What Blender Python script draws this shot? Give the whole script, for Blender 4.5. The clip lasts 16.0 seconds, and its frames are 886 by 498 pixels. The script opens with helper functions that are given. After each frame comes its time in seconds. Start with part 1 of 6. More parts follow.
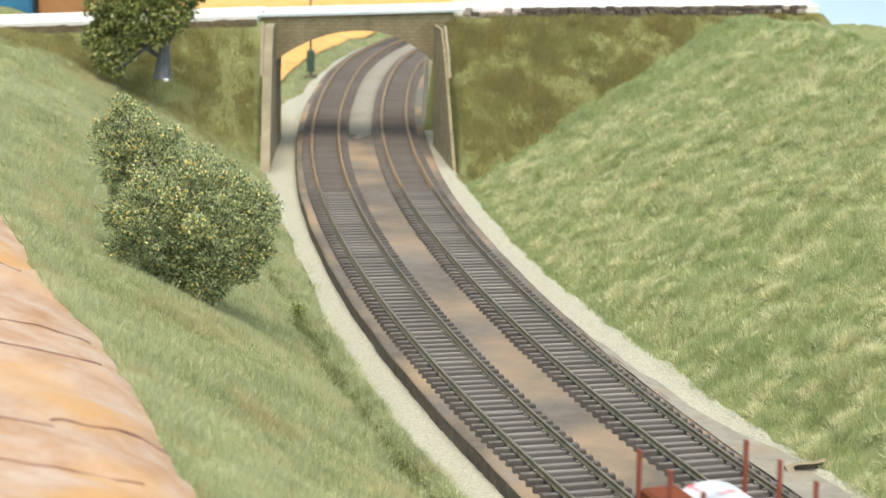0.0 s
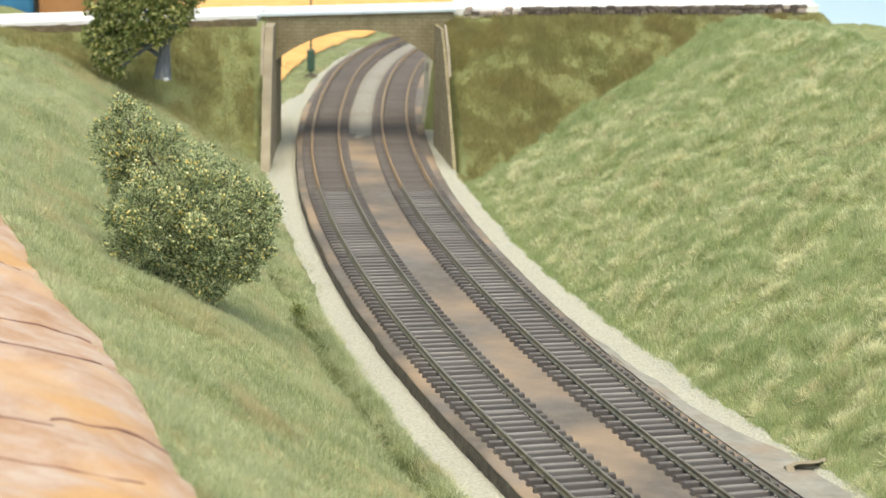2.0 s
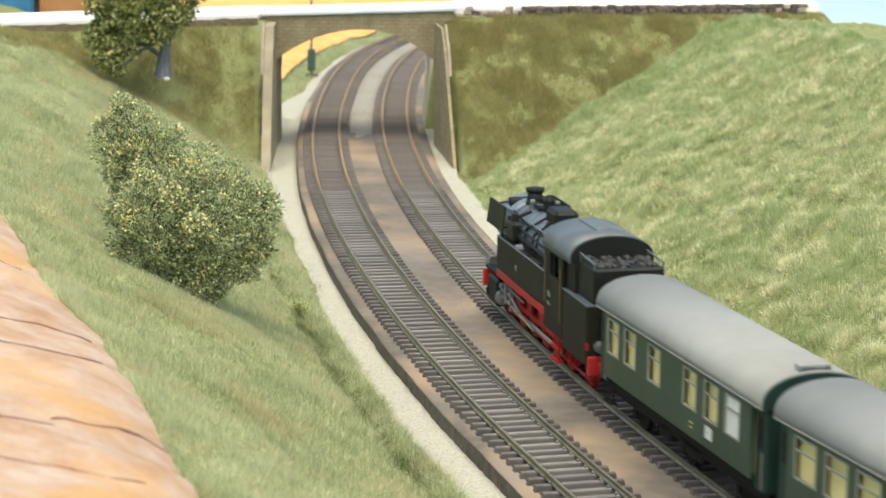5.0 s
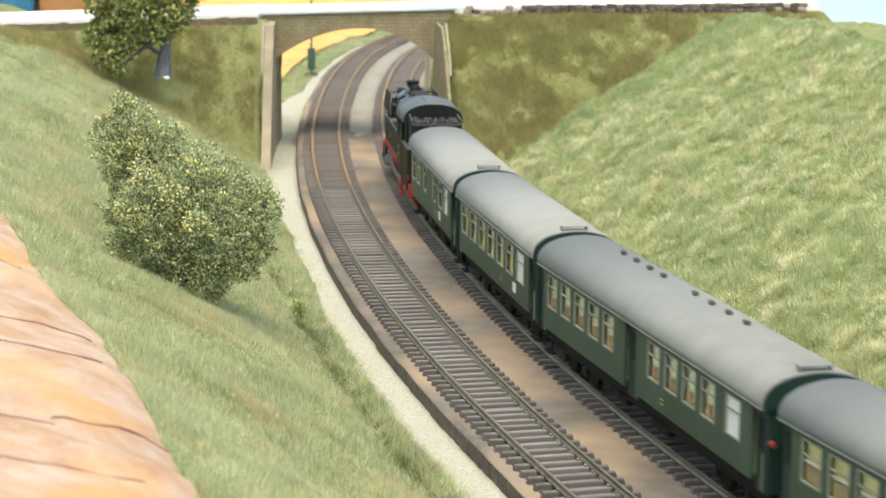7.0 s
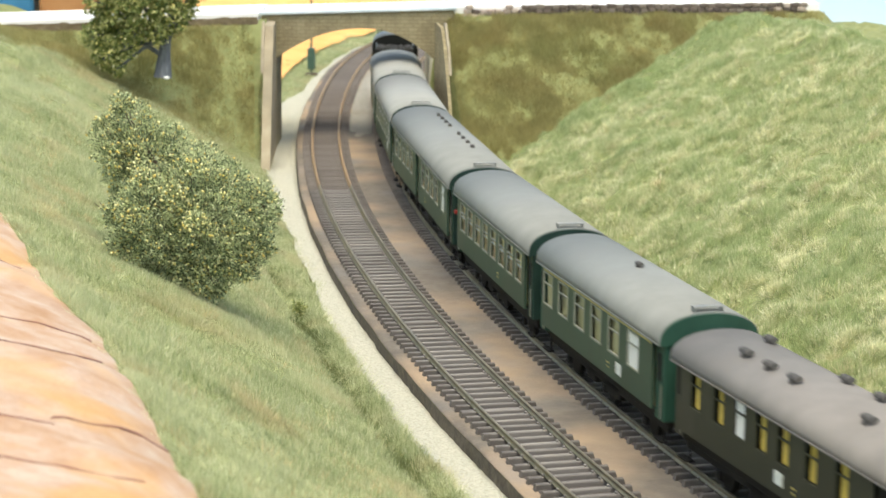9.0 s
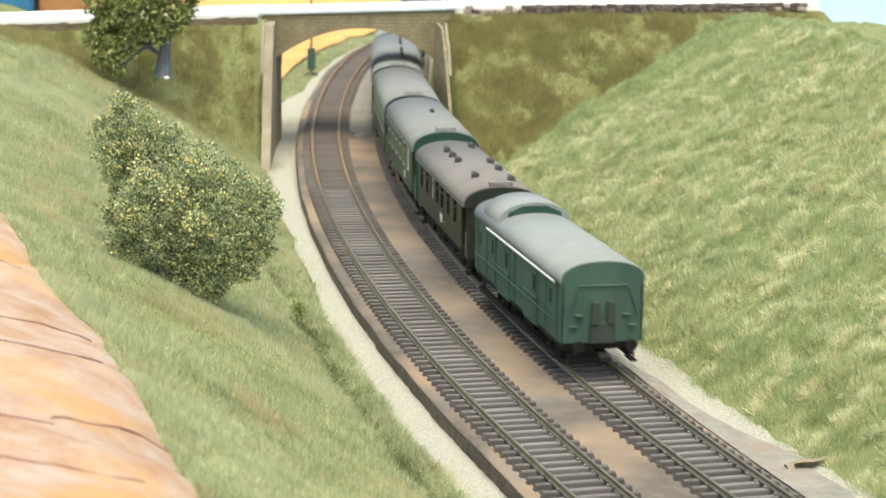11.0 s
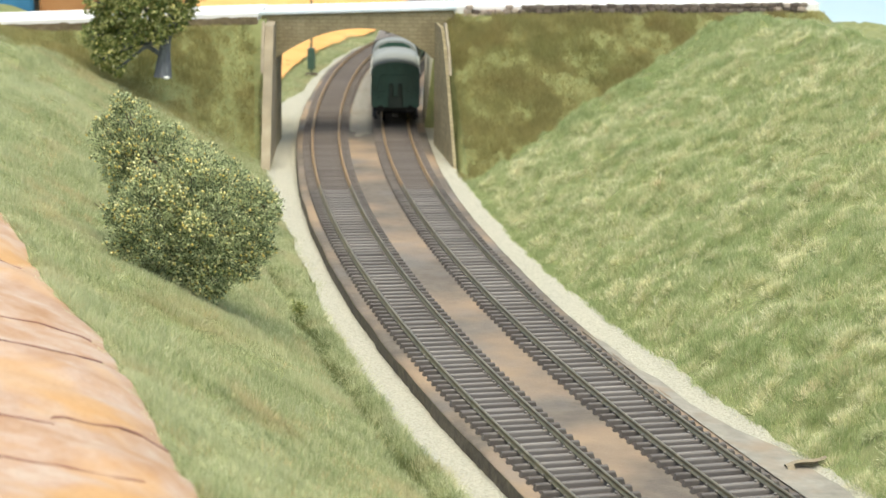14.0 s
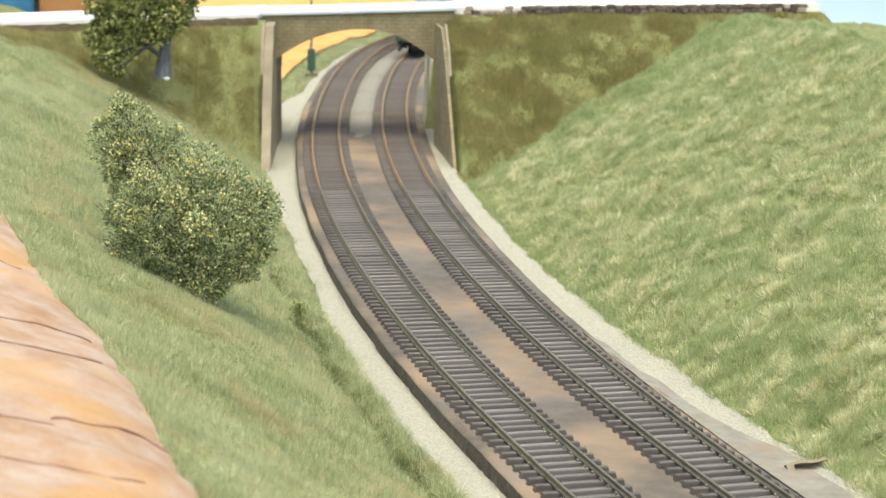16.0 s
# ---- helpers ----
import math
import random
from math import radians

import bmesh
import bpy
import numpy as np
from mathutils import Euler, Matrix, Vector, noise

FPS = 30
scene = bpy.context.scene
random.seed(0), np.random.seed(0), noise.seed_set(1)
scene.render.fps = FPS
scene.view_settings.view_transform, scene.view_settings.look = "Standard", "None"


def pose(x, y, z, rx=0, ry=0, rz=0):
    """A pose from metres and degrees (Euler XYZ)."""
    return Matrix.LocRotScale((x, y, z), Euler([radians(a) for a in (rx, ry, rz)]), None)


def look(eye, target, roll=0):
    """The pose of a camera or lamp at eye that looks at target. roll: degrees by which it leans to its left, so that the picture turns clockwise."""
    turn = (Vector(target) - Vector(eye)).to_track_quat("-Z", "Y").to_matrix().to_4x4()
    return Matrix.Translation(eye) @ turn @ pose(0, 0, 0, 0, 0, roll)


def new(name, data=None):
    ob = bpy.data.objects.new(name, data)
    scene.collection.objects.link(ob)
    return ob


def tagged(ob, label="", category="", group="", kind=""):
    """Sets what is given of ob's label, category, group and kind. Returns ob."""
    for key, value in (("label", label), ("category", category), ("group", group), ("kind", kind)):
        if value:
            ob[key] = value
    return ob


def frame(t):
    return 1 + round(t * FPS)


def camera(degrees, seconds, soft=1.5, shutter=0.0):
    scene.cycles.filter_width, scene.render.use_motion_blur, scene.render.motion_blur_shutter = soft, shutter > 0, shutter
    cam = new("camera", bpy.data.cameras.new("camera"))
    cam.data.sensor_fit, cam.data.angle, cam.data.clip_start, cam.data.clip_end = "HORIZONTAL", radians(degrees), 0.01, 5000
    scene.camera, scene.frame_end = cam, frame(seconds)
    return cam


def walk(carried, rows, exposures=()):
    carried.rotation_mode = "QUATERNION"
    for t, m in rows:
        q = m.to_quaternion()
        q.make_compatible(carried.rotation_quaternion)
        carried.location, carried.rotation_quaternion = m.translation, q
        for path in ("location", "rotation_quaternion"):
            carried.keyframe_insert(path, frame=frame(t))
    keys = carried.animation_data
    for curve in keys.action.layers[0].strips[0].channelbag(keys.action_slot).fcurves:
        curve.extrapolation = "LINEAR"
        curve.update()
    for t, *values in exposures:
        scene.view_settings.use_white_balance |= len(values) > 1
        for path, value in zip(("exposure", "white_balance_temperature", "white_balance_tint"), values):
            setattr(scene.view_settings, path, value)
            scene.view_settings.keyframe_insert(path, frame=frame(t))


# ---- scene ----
import collections

SPAN = 16.0
# ---- camera ----
cam = camera(23.32, SPAN, soft=1.5, shutter=0.5)
EYE_Z, PITCH, FOCAL = 0.1991, 0.19583, 3800.0
cam.data.dof.use_dof = True
cam.data.dof.focus_distance = 0.79
cam.data.dof.aperture_fstop = 44


def aim(dx, dy):
    """The tripod head's pose with a small nudge to the side and up."""
    p, w = PITCH - dy / FOCAL, dx / FOCAL
    way = (-math.sin(w) * math.cos(p), math.cos(w) * math.cos(p), -math.sin(p))
    return look((0, 0, EYE_Z), (way[0], way[1], EYE_Z + way[2]), 0.573)


walk(cam, [(t, aim(dx, dy)) for t, dx, dy in (
    (0, -1, 4), (1.5, -1, 4), (2, -0.6, 3), (2.5, -0.6, 0.3), (3, -2, -0.3), (3.5, -1, 4), (4, 0.3, 4.4), (4.6, 0.2, 3), (6.3, 0.2, 0),
    (9, 0, 0), (14, 0, 0), (14.5, 0, 1), (16, 0, 1.4))],
     exposures=((0, 0.90), (4.0, 0.92), (6.5, 1.12), (9.0, 1.12), (12.0, 1.04), (13.0, 1.0), (16.0, 0.96)))

# ---- world and light ----
SUN_EL, SUN_AZ = 72.0, 178.0  # degrees above the board; degrees clockwise from the way the camera looks
world = bpy.data.worlds.new("hall_daylight")
scene.world = world
world.use_nodes = True
wn = world.node_tree
sky = wn.nodes.new("ShaderNodeTexSky")
sky.sky_type, sky.sun_disc = "NISHITA", False
sky.sun_elevation, sky.sun_rotation = radians(SUN_EL), radians(SUN_AZ)
sky.air_density, sky.dust_density, sky.ozone_density = 1.0, 4.0, 0.4
wn.links.new(sky.outputs["Color"], wn.nodes["Background"].inputs["Color"])
wn.nodes["Background"].inputs["Strength"].default_value = 0.15
sun = new("sun", bpy.data.lights.new("sun", "SUN"))
sun.data.energy, sun.data.angle, sun.data.color = 0.93, radians(55), (1.0, 0.96, 0.88)
az = radians(SUN_AZ)
sun.matrix_world = look((math.sin(az) * math.cos(radians(SUN_EL)) * 3, math.cos(az) * math.cos(radians(SUN_EL)) * 3,
                         math.sin(radians(SUN_EL)) * 3), (0, 0, 0))
scene.view_settings.use_white_balance = True
scene.view_settings.white_balance_temperature, scene.view_settings.white_balance_tint = 7050, 1

# ---- mesh helpers: all shapes are given in millimetres ----
MM = 0.001


def part(name, bm, material, parent=None, label="", smooth=False):
    """One mesh object from a bmesh in millimetres, under a thing or part."""
    bmesh.ops.scale(bm, vec=(MM, MM, MM), verts=bm.verts)
    bmesh.ops.recalc_face_normals(bm, faces=bm.faces)
    me = bpy.data.meshes.new(name)
    bm.to_mesh(me)
    bm.free()
    if smooth:
        for f in me.polygons:
            f.use_smooth = True
    me.materials.append(material)
    ob = new(name, me)
    ob.parent = parent
    if label:
        tagged(ob, label)
    return ob


def mesh_part(name, verts, faces, material, parent=None, label="", smooth=False):
    """One mesh object from arrays in millimetres (faces of equal corner count)."""
    me = bpy.data.meshes.new(name)
    verts = np.asarray(verts, np.float32) * MM
    faces = np.asarray(faces, np.int32)
    k = faces.shape[1]
    me.vertices.add(len(verts))
    me.vertices.foreach_set("co", verts.ravel())
    me.loops.add(faces.size)
    me.loops.foreach_set("vertex_index", faces.ravel())
    me.polygons.add(len(faces))
    me.polygons.foreach_set("loop_start", np.arange(0, faces.size, k, dtype=np.int32))
    me.polygons.foreach_set("loop_total", np.full(len(faces), k, np.int32))
    if smooth:
        me.polygons.foreach_set("use_smooth", np.ones(len(faces), bool))
    me.update(calc_edges=True)
    me.materials.append(material)
    ob = new(name, me)
    ob.parent = parent
    if label:
        tagged(ob, label)
    return ob


def thing(name, label, category, group="", kind="", at=None):
    ob = tagged(new(name), label, category, group, kind)
    ob.empty_display_size = 0.01
    if at is not None:
        ob.matrix_basis = at
    return ob


def box(bm, x0, x1, y0, y1, z0, z1, bevel=0.0, m=None):
    r = bmesh.ops.create_cube(bm, size=1.0)
    vs = r["verts"]
    for v in vs:
        v.co = Vector((x0 + (v.co.x + 0.5) * (x1 - x0), y0 + (v.co.y + 0.5) * (y1 - y0), z0 + (v.co.z + 0.5) * (z1 - z0)))
    if m is not None:
        for v in vs:
            v.co = m @ v.co
    if bevel:
        es = list({e for v in vs for e in v.link_edges})
        bmesh.ops.bevel(bm, geom=es, offset=bevel, segments=1, affect="EDGES")
    return bm


def tube(bm, a, b, r0, r1=None, seg=12, caps=True):
    """A round bar from a to b."""
    a, b = Vector(a), Vector(b)
    r1 = r0 if r1 is None else r1
    q = (b - a).to_track_quat("Z", "Y").to_matrix().to_4x4()
    m = Matrix.Translation((a + b) / 2) @ q
    bmesh.ops.create_cone(bm, cap_ends=caps, segments=seg, radius1=r0, radius2=r1, depth=(b - a).length, matrix=m)
    return bm


def prism(bm, profile, y0, y1, axis="y"):
    """A closed profile of (x, z), drawn out along y (or of (y, z) along x)."""
    def at(p, q):
        return (p[0], q, p[1]) if axis == "y" else (q, p[0], p[1])
    lo = [bm.verts.new(at(p, y0)) for p in profile]
    hi = [bm.verts.new(at(p, y1)) for p in profile]
    n = len(profile)
    for i in range(n):
        bm.faces.new((lo[i], lo[(i + 1) % n], hi[(i + 1) % n], hi[i]))
    bm.faces.new(lo[::-1])
    bm.faces.new(hi)
    return bm


def nb():
    return bmesh.new()


# ---- smooth value noise on arrays ----
def vnoise(x, y, size, seed):
    table = np.random.RandomState(seed).rand(256, 256)
    u, v = np.asarray(x) / size + 1000.3, np.asarray(y) / size + 1000.7
    i, j = np.floor(u).astype(int), np.floor(v).astype(int)
    a, b = u - i, v - j
    a, b = a * a * (3 - 2 * a), b * b * (3 - 2 * b)
    t = lambda p, q: table[p % 256, q % 256]
    return (t(i, j) * (1 - a) + t(i + 1, j) * a) * (1 - b) + (t(i, j + 1) * (1 - a) + t(i + 1, j + 1) * a) * b - 0.5


# ---- the line of the railway: a gentle right-hand curve ----
KNOTS_S = np.linspace(-100, 1300, 5)
KNOTS_K = np.array([0.37181, 0.27734, 0.28078, 0.21012, 0.7844]) * 1e-3
SEP = 46.6  # between the two tracks' centre lines
GAUGE = 16.5
_s = np.arange(-3200.0, 4400.0, 2.0)
_k = np.interp(_s, KNOTS_S, KNOTS_K)
_h = np.concatenate([[0], np.cumsum((_k[1:] + _k[:-1]))])
_i0 = int(np.argmin(abs(_s)))
_h = _h - _h[_i0] - 0.25413
_x = np.concatenate([[0], np.cumsum((np.sin(_h[1:]) + np.sin(_h[:-1])))])
_y = np.concatenate([[0], np.cumsum((np.cos(_h[1:]) + np.cos(_h[:-1])))])
_x, _y = _x - _x[_i0] + 26.338, _y - _y[_i0] + 706.832


def line(s, d=0.0):
    """Place and heading at s along the left track, d to its right (mm, radians)."""
    h = np.interp(s, _s, _h)
    return np.interp(s, _s, _x) + d * np.cos(h), np.interp(s, _s, _y) - d * np.sin(h), h

# ---- materials ----
def material(name, stops, scale=200.0, detail=6.0, rough=0.8, metal=0.0, bump=0.2, bump_scale=None, spots=None, island=0.0, obj_random=0.0,
             rough_var=0.1, transmit=0.0, fine=0.0, stretch=(1, 1, 1), uv=False, bump_depth=0.0004, big=None, thin=0.0):
    """Grain in a ramp of stops, with a second scale of stains or wear, and fine relief."""
    m = bpy.data.materials.new(name)
    m.use_nodes = True
    n, l = m.node_tree.nodes, m.node_tree.links
    bsdf = n["Principled BSDF"]
    co = n.new("ShaderNodeTexCoord")
    mp = n.new("ShaderNodeMapping")
    mp.inputs["Scale"].default_value = stretch
    l.new(co.outputs["UV" if uv else "Object"], mp.inputs["Vector"])
    tx = n.new("ShaderNodeTexNoise")
    tx.inputs["Scale"].default_value, tx.inputs["Detail"].default_value, tx.inputs["Roughness"].default_value = scale, detail, 0.62
    l.new(mp.outputs["Vector"], tx.inputs["Vector"])
    ramp = n.new("ShaderNodeValToRGB")
    el = ramp.color_ramp.elements
    while len(el) < len(stops):
        el.new(0.5)
    for e, (p, c) in zip(el, stops):
        e.position, e.color = p, (*c, 1)
    fac = tx.outputs["Fac"]
    if island or obj_random:
        if island:
            src, amount = n.new("ShaderNodeNewGeometry").outputs["Random Per Island"], island
        else:
            src, amount = n.new("ShaderNodeObjectInfo").outputs["Random"], obj_random
        mx = n.new("ShaderNodeMix")
        mx.inputs["Factor"].default_value = amount
        l.new(fac, mx.inputs["A"])
        l.new(src, mx.inputs["B"])
        fac = mx.outputs["Result"]
    l.new(fac, ramp.inputs["Fac"])
    col = ramp.outputs["Color"]
    for spot in ([spots] if spots else []) + ([big] if big else []):
        colour, sc, lo, hi, amount = spot
        t2 = n.new("ShaderNodeTexNoise")
        t2.inputs["Scale"].default_value, t2.inputs["Detail"].default_value = sc, 4.0
        l.new(mp.outputs["Vector"], t2.inputs["Vector"])
        mr = n.new("ShaderNodeMapRange")
        mr.inputs["From Min"].default_value, mr.inputs["From Max"].default_value, mr.inputs["To Max"].default_value = lo, hi, amount
        l.new(t2.outputs["Fac"], mr.inputs["Value"])
        mx = n.new("ShaderNodeMix")
        mx.data_type = "RGBA"
        l.new(mr.outputs["Result"], mx.inputs["Factor"])
        l.new(col, mx.inputs["A"])
        mx.inputs["B"].default_value = (*colour, 1)
        col = mx.outputs["Result"]
    l.new(col, bsdf.inputs["Base Color"])
    rr = n.new("ShaderNodeMapRange")
    rr.inputs["To Min"].default_value, rr.inputs["To Max"].default_value = max(rough - rough_var, 0.02), min(rough + rough_var, 1)
    l.new(tx.outputs["Fac"], rr.inputs["Value"])
    l.new(rr.outputs["Result"], bsdf.inputs["Roughness"])
    bsdf.inputs["Metallic"].default_value = metal
    bsdf.inputs["Transmission Weight"].default_value = transmit
    if thin:
        tr, mxs = n.new("ShaderNodeBsdfTranslucent"), n.new("ShaderNodeMixShader")
        mxs.inputs["Fac"].default_value = thin
        l.new(col, tr.inputs["Color"])
        l.new(bsdf.outputs["BSDF"], mxs.inputs[1])
        l.new(tr.outputs["BSDF"], mxs.inputs[2])
        l.new(mxs.outputs["Shader"], n["Material Output"].inputs["Surface"])
    if bump:
        tb = n.new("ShaderNodeTexNoise")
        tb.inputs["Scale"].default_value, tb.inputs["Detail"].default_value = bump_scale or scale * 2, 5.0
        l.new(mp.outputs["Vector"], tb.inputs["Vector"])
        bp = n.new("ShaderNodeBump")
        bp.inputs["Strength"].default_value, bp.inputs["Distance"].default_value = bump, bump_depth
        l.new(tb.outputs["Fac"], bp.inputs["Height"])
        l.new(bp.outputs["Normal"], bsdf.inputs["Normal"])
    return m


M_SOIL = material("grass_underlay", [(0.3, (0.15, 0.17, 0.065)), (0.6, (0.22, 0.24, 0.10)), (0.8, (0.29, 0.285, 0.145))], 160, bump=0.4, bump_scale=500, bump_depth=0.0008, rough=0.95)
M_GRASS = material("static_grass", [(0.2, (0.25, 0.335, 0.14)), (0.42, (0.39, 0.47, 0.22)), (0.6, (0.51, 0.565, 0.295)), (0.82, (0.74, 0.755, 0.46))], 70, detail=5, bump=0, rough=0.8, island=0.55, thin=0.35,
                   spots=((0.58, 0.46, 0.27), 45, 0.6, 0.76, 0.45), big=((0.36, 0.44, 0.19), 16, 0.5, 0.75, 0.5))
M_GRASS_SOFT = material("static_grass_soft", [(0.22, (0.25, 0.31, 0.135)), (0.45, (0.46, 0.51, 0.275)), (0.62, (0.595, 0.615, 0.37)), (0.85, (0.82, 0.81, 0.55))], 60, detail=5, bump=0, rough=0.8, island=0.55, thin=0.35,
                        spots=((0.60, 0.47, 0.27), 26, 0.54, 0.68, 0.6), big=((0.66, 0.68, 0.44), 13, 0.46, 0.66, 0.55))
# browner grass, its colour also lowered to stand for the embankment's weaker light
M_GRASS_OLIVE_SHADED = material("static_grass_olive", [(0.22, (0.26, 0.25, 0.10)), (0.45, (0.365, 0.338, 0.14)), (0.62, (0.45, 0.405, 0.18)), (0.85, (0.59, 0.53, 0.26))], 60, detail=5, bump=0, rough=0.8, island=0.4, thin=0.35,
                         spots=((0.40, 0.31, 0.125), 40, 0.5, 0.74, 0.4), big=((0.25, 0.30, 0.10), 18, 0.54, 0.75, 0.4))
# dark green fibre, with the shade under the turf lip put into its colour
M_GRASS_HOLLOW_SHADE = material("static_grass_dark", [(0.22, (0.085, 0.11, 0.035)), (0.5, (0.16, 0.195, 0.07)), (0.85, (0.27, 0.285, 0.12))], 60, detail=5, bump=0, rough=0.85, island=0.4, thin=0.3,
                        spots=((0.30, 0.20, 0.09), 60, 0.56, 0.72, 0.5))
M_GRAVEL = material("pale_gravel", [(0.25, (0.29, 0.28, 0.215)), (0.5, (0.44, 0.43, 0.345)), (0.8, (0.57, 0.555, 0.465))], 900, bump=0.9, bump_scale=1100, bump_depth=0.0012, rough=0.95,
                    spots=((0.45, 0.44, 0.36), 60, 0.6, 0.75, 0.35))
M_BARE = material("bare_plaster", [(0.3, (0.361, 0.2, 0.104)), (0.44, (0.418, 0.264, 0.165)), (0.56, (0.456, 0.328, 0.244)), (0.72, (0.513, 0.419, 0.339))], 75, detail=9, bump=0.6, bump_scale=420, bump_depth=0.0008, rough=0.75,
                  spots=((0.54, 0.30, 0.10), 22, 0.48, 0.60, 0.7), big=((0.46, 0.39, 0.35), 13, 0.54, 0.72, 0.6), stretch=(1, 1, 1))
M_CRACK = material("crack_shade", [(0.3, (0.16, 0.07, 0.055)), (0.7, (0.30, 0.15, 0.12))], 300)
M_ORANGE = material("orange_plaster", [(0.3, (0.66, 0.32, 0.085)), (0.7, (0.78, 0.44, 0.15))], 30, bump=0.2)
M_BED = material("weathered_trackbed", [(0.25, (0.0943, 0.0795, 0.0648)), (0.5, (0.135, 0.115, 0.0932)), (0.75, (0.18, 0.156, 0.126))], 160, bump=0.5, bump_scale=900, bump_depth=0.0006, rough=0.9,
                 spots=((0.37, 0.265, 0.17), 12, 0.44, 0.64, 0.75), big=((0.17, 0.168, 0.168), 21, 0.52, 0.70, 0.55))
M_SANDFILL = material("grey_sand", [(0.3, (0.20, 0.185, 0.15)), (0.5, (0.27, 0.25, 0.205)), (0.75, (0.34, 0.32, 0.27))], 300, bump=0.5, bump_scale=900, bump_depth=0.0006, rough=0.95,
                      spots=((0.20, 0.17, 0.13), 18, 0.5, 0.7, 0.6))
M_BEDEDGE = material("bed_edge", [(0.3, (0.05, 0.043, 0.036)), (0.7, (0.13, 0.11, 0.085))], 200, bump=0.6, bump_depth=0.001, rough=0.95)
M_SLEEPER = material("sleeper_grey", [(0.2, (0.118, 0.107, 0.1)), (0.5, (0.178, 0.164, 0.152)), (0.8, (0.255, 0.238, 0.22))], 350, bump=0.3, obj_random=0.35, rough=0.75, stretch=(0.246, 0.95, 0.81))
# dark brown mixed into the sleepers outside the rails
_n, _l = M_SLEEPER.node_tree.nodes, M_SLEEPER.node_tree.links
_co, _sx, _ab, _mr, _mx = (_n.new(k) for k in ("ShaderNodeTexCoord", "ShaderNodeSeparateXYZ", "ShaderNodeMath", "ShaderNodeMapRange", "ShaderNodeMix"))
_ab.operation, _mx.data_type = "ABSOLUTE", "RGBA"
_mr.inputs["From Min"].default_value, _mr.inputs["From Max"].default_value, _mr.inputs["To Max"].default_value = 0.0085, 0.0125, 0.5
_mx.inputs["B"].default_value = (0.045, 0.035, 0.03, 1)
_l.new(_co.outputs["Object"], _sx.inputs[0])
_l.new(_sx.outputs["X"], _ab.inputs[0])
_l.new(_ab.outputs[0], _mr.inputs["Value"])
_l.new(_mr.outputs["Result"], _mx.inputs["Factor"])
_b = _n["Principled BSDF"].inputs["Base Color"]
_l.new(_b.links[0].from_socket, _mx.inputs["A"])
_l.new(_mx.outputs["Result"], _b)
M_SLEEPER_FAR = material("sleeper_brown", [(0.2, (0.115, 0.10, 0.088)), (0.5, (0.155, 0.134, 0.118)), (0.8, (0.20, 0.174, 0.155))], 350, bump=0.3, obj_random=0.3, rough=0.8)
M_STRIP = material("strip_dark", [(0.3, (0.045, 0.038, 0.036)), (0.7, (0.085, 0.072, 0.066))], 300, bump=0.4, rough=0.9)
M_STRIP_FAR = material("strip_brown", [(0.3, (0.085, 0.072, 0.065)), (0.7, (0.125, 0.107, 0.095))], 300, bump=0.4, rough=0.9)
M_RAIL = material("rail_dark", [(0.3, (0.17, 0.15, 0.105)), (0.7, (0.30, 0.265, 0.19))], 120, rough=0.45, metal=0.6, bump=0.05)
M_RAIL_FAR = material("rail_rust", [(0.3, (0.30, 0.20, 0.11)), (0.7, (0.42, 0.30, 0.18))], 120, rough=0.6, metal=0.3, bump=0.05)
M_BRIDGE = material("bridge_stone", [(0.25, (0.206, 0.169, 0.093)), (0.5, (0.299, 0.251, 0.147)), (0.75, (0.382, 0.329, 0.202))], 90, bump=0.4, bump_scale=400, rough=0.9, spots=((0.166, 0.136, 0.0775), 30, 0.55, 0.75, 0.5))
# courses of small squared stones
_n, _l = M_BRIDGE.node_tree.nodes, M_BRIDGE.node_tree.links
_co, _mp, _bk, _mx, _bp = (_n.new(k) for k in ("ShaderNodeTexCoord", "ShaderNodeMapping", "ShaderNodeTexBrick", "ShaderNodeMix", "ShaderNodeBump"))
_mp.inputs["Rotation"].default_value = (radians(90), 0, 0)
_bk.inputs["Scale"].default_value, _bk.inputs["Brick Width"].default_value, _bk.inputs["Row Height"].default_value, _bk.inputs["Mortar Size"].default_value = 1.0, 0.0058, 0.0024, 0.0004
_bk.inputs["Color1"].default_value, _bk.inputs["Color2"].default_value, _bk.inputs["Mortar"].default_value = (1.15, 1.15, 1.15, 1), (0.8, 0.8, 0.8, 1), (0.55, 0.53, 0.5, 1)
_mx.data_type, _mx.blend_type = "RGBA", "MULTIPLY"
_mx.inputs["Factor"].default_value = 0.4
_bp.inputs["Strength"].default_value, _bp.inputs["Distance"].default_value, _bp.invert = 0.6, 0.0005, True
_b = _n["Principled BSDF"].inputs["Base Color"]
_l.new(_co.outputs["Object"], _mp.inputs["Vector"])
_l.new(_mp.outputs["Vector"], _bk.inputs["Vector"])
_l.new(_b.links[0].from_socket, _mx.inputs["A"])
_l.new(_bk.outputs["Color"], _mx.inputs["B"])
_l.new(_mx.outputs["Result"], _b)
_l.new(_bk.outputs["Fac"], _bp.inputs["Height"])
_l.new(_bp.outputs["Normal"], _n["Principled BSDF"].inputs["Normal"])
M_WING = material("wing_plaster", [(0.25, (0.199, 0.166, 0.111)), (0.5, (0.294, 0.248, 0.17)), (0.75, (0.38, 0.331, 0.238))], 60, bump=0.4, bump_scale=300, rough=0.9, spots=((0.209, 0.184, 0.136), 25, 0.55, 0.75, 0.5))
M_CORNER = material("corner_pale", [(0.3, (0.22, 0.179, 0.122)), (0.7, (0.344, 0.297, 0.218))], 80, bump=0.3)
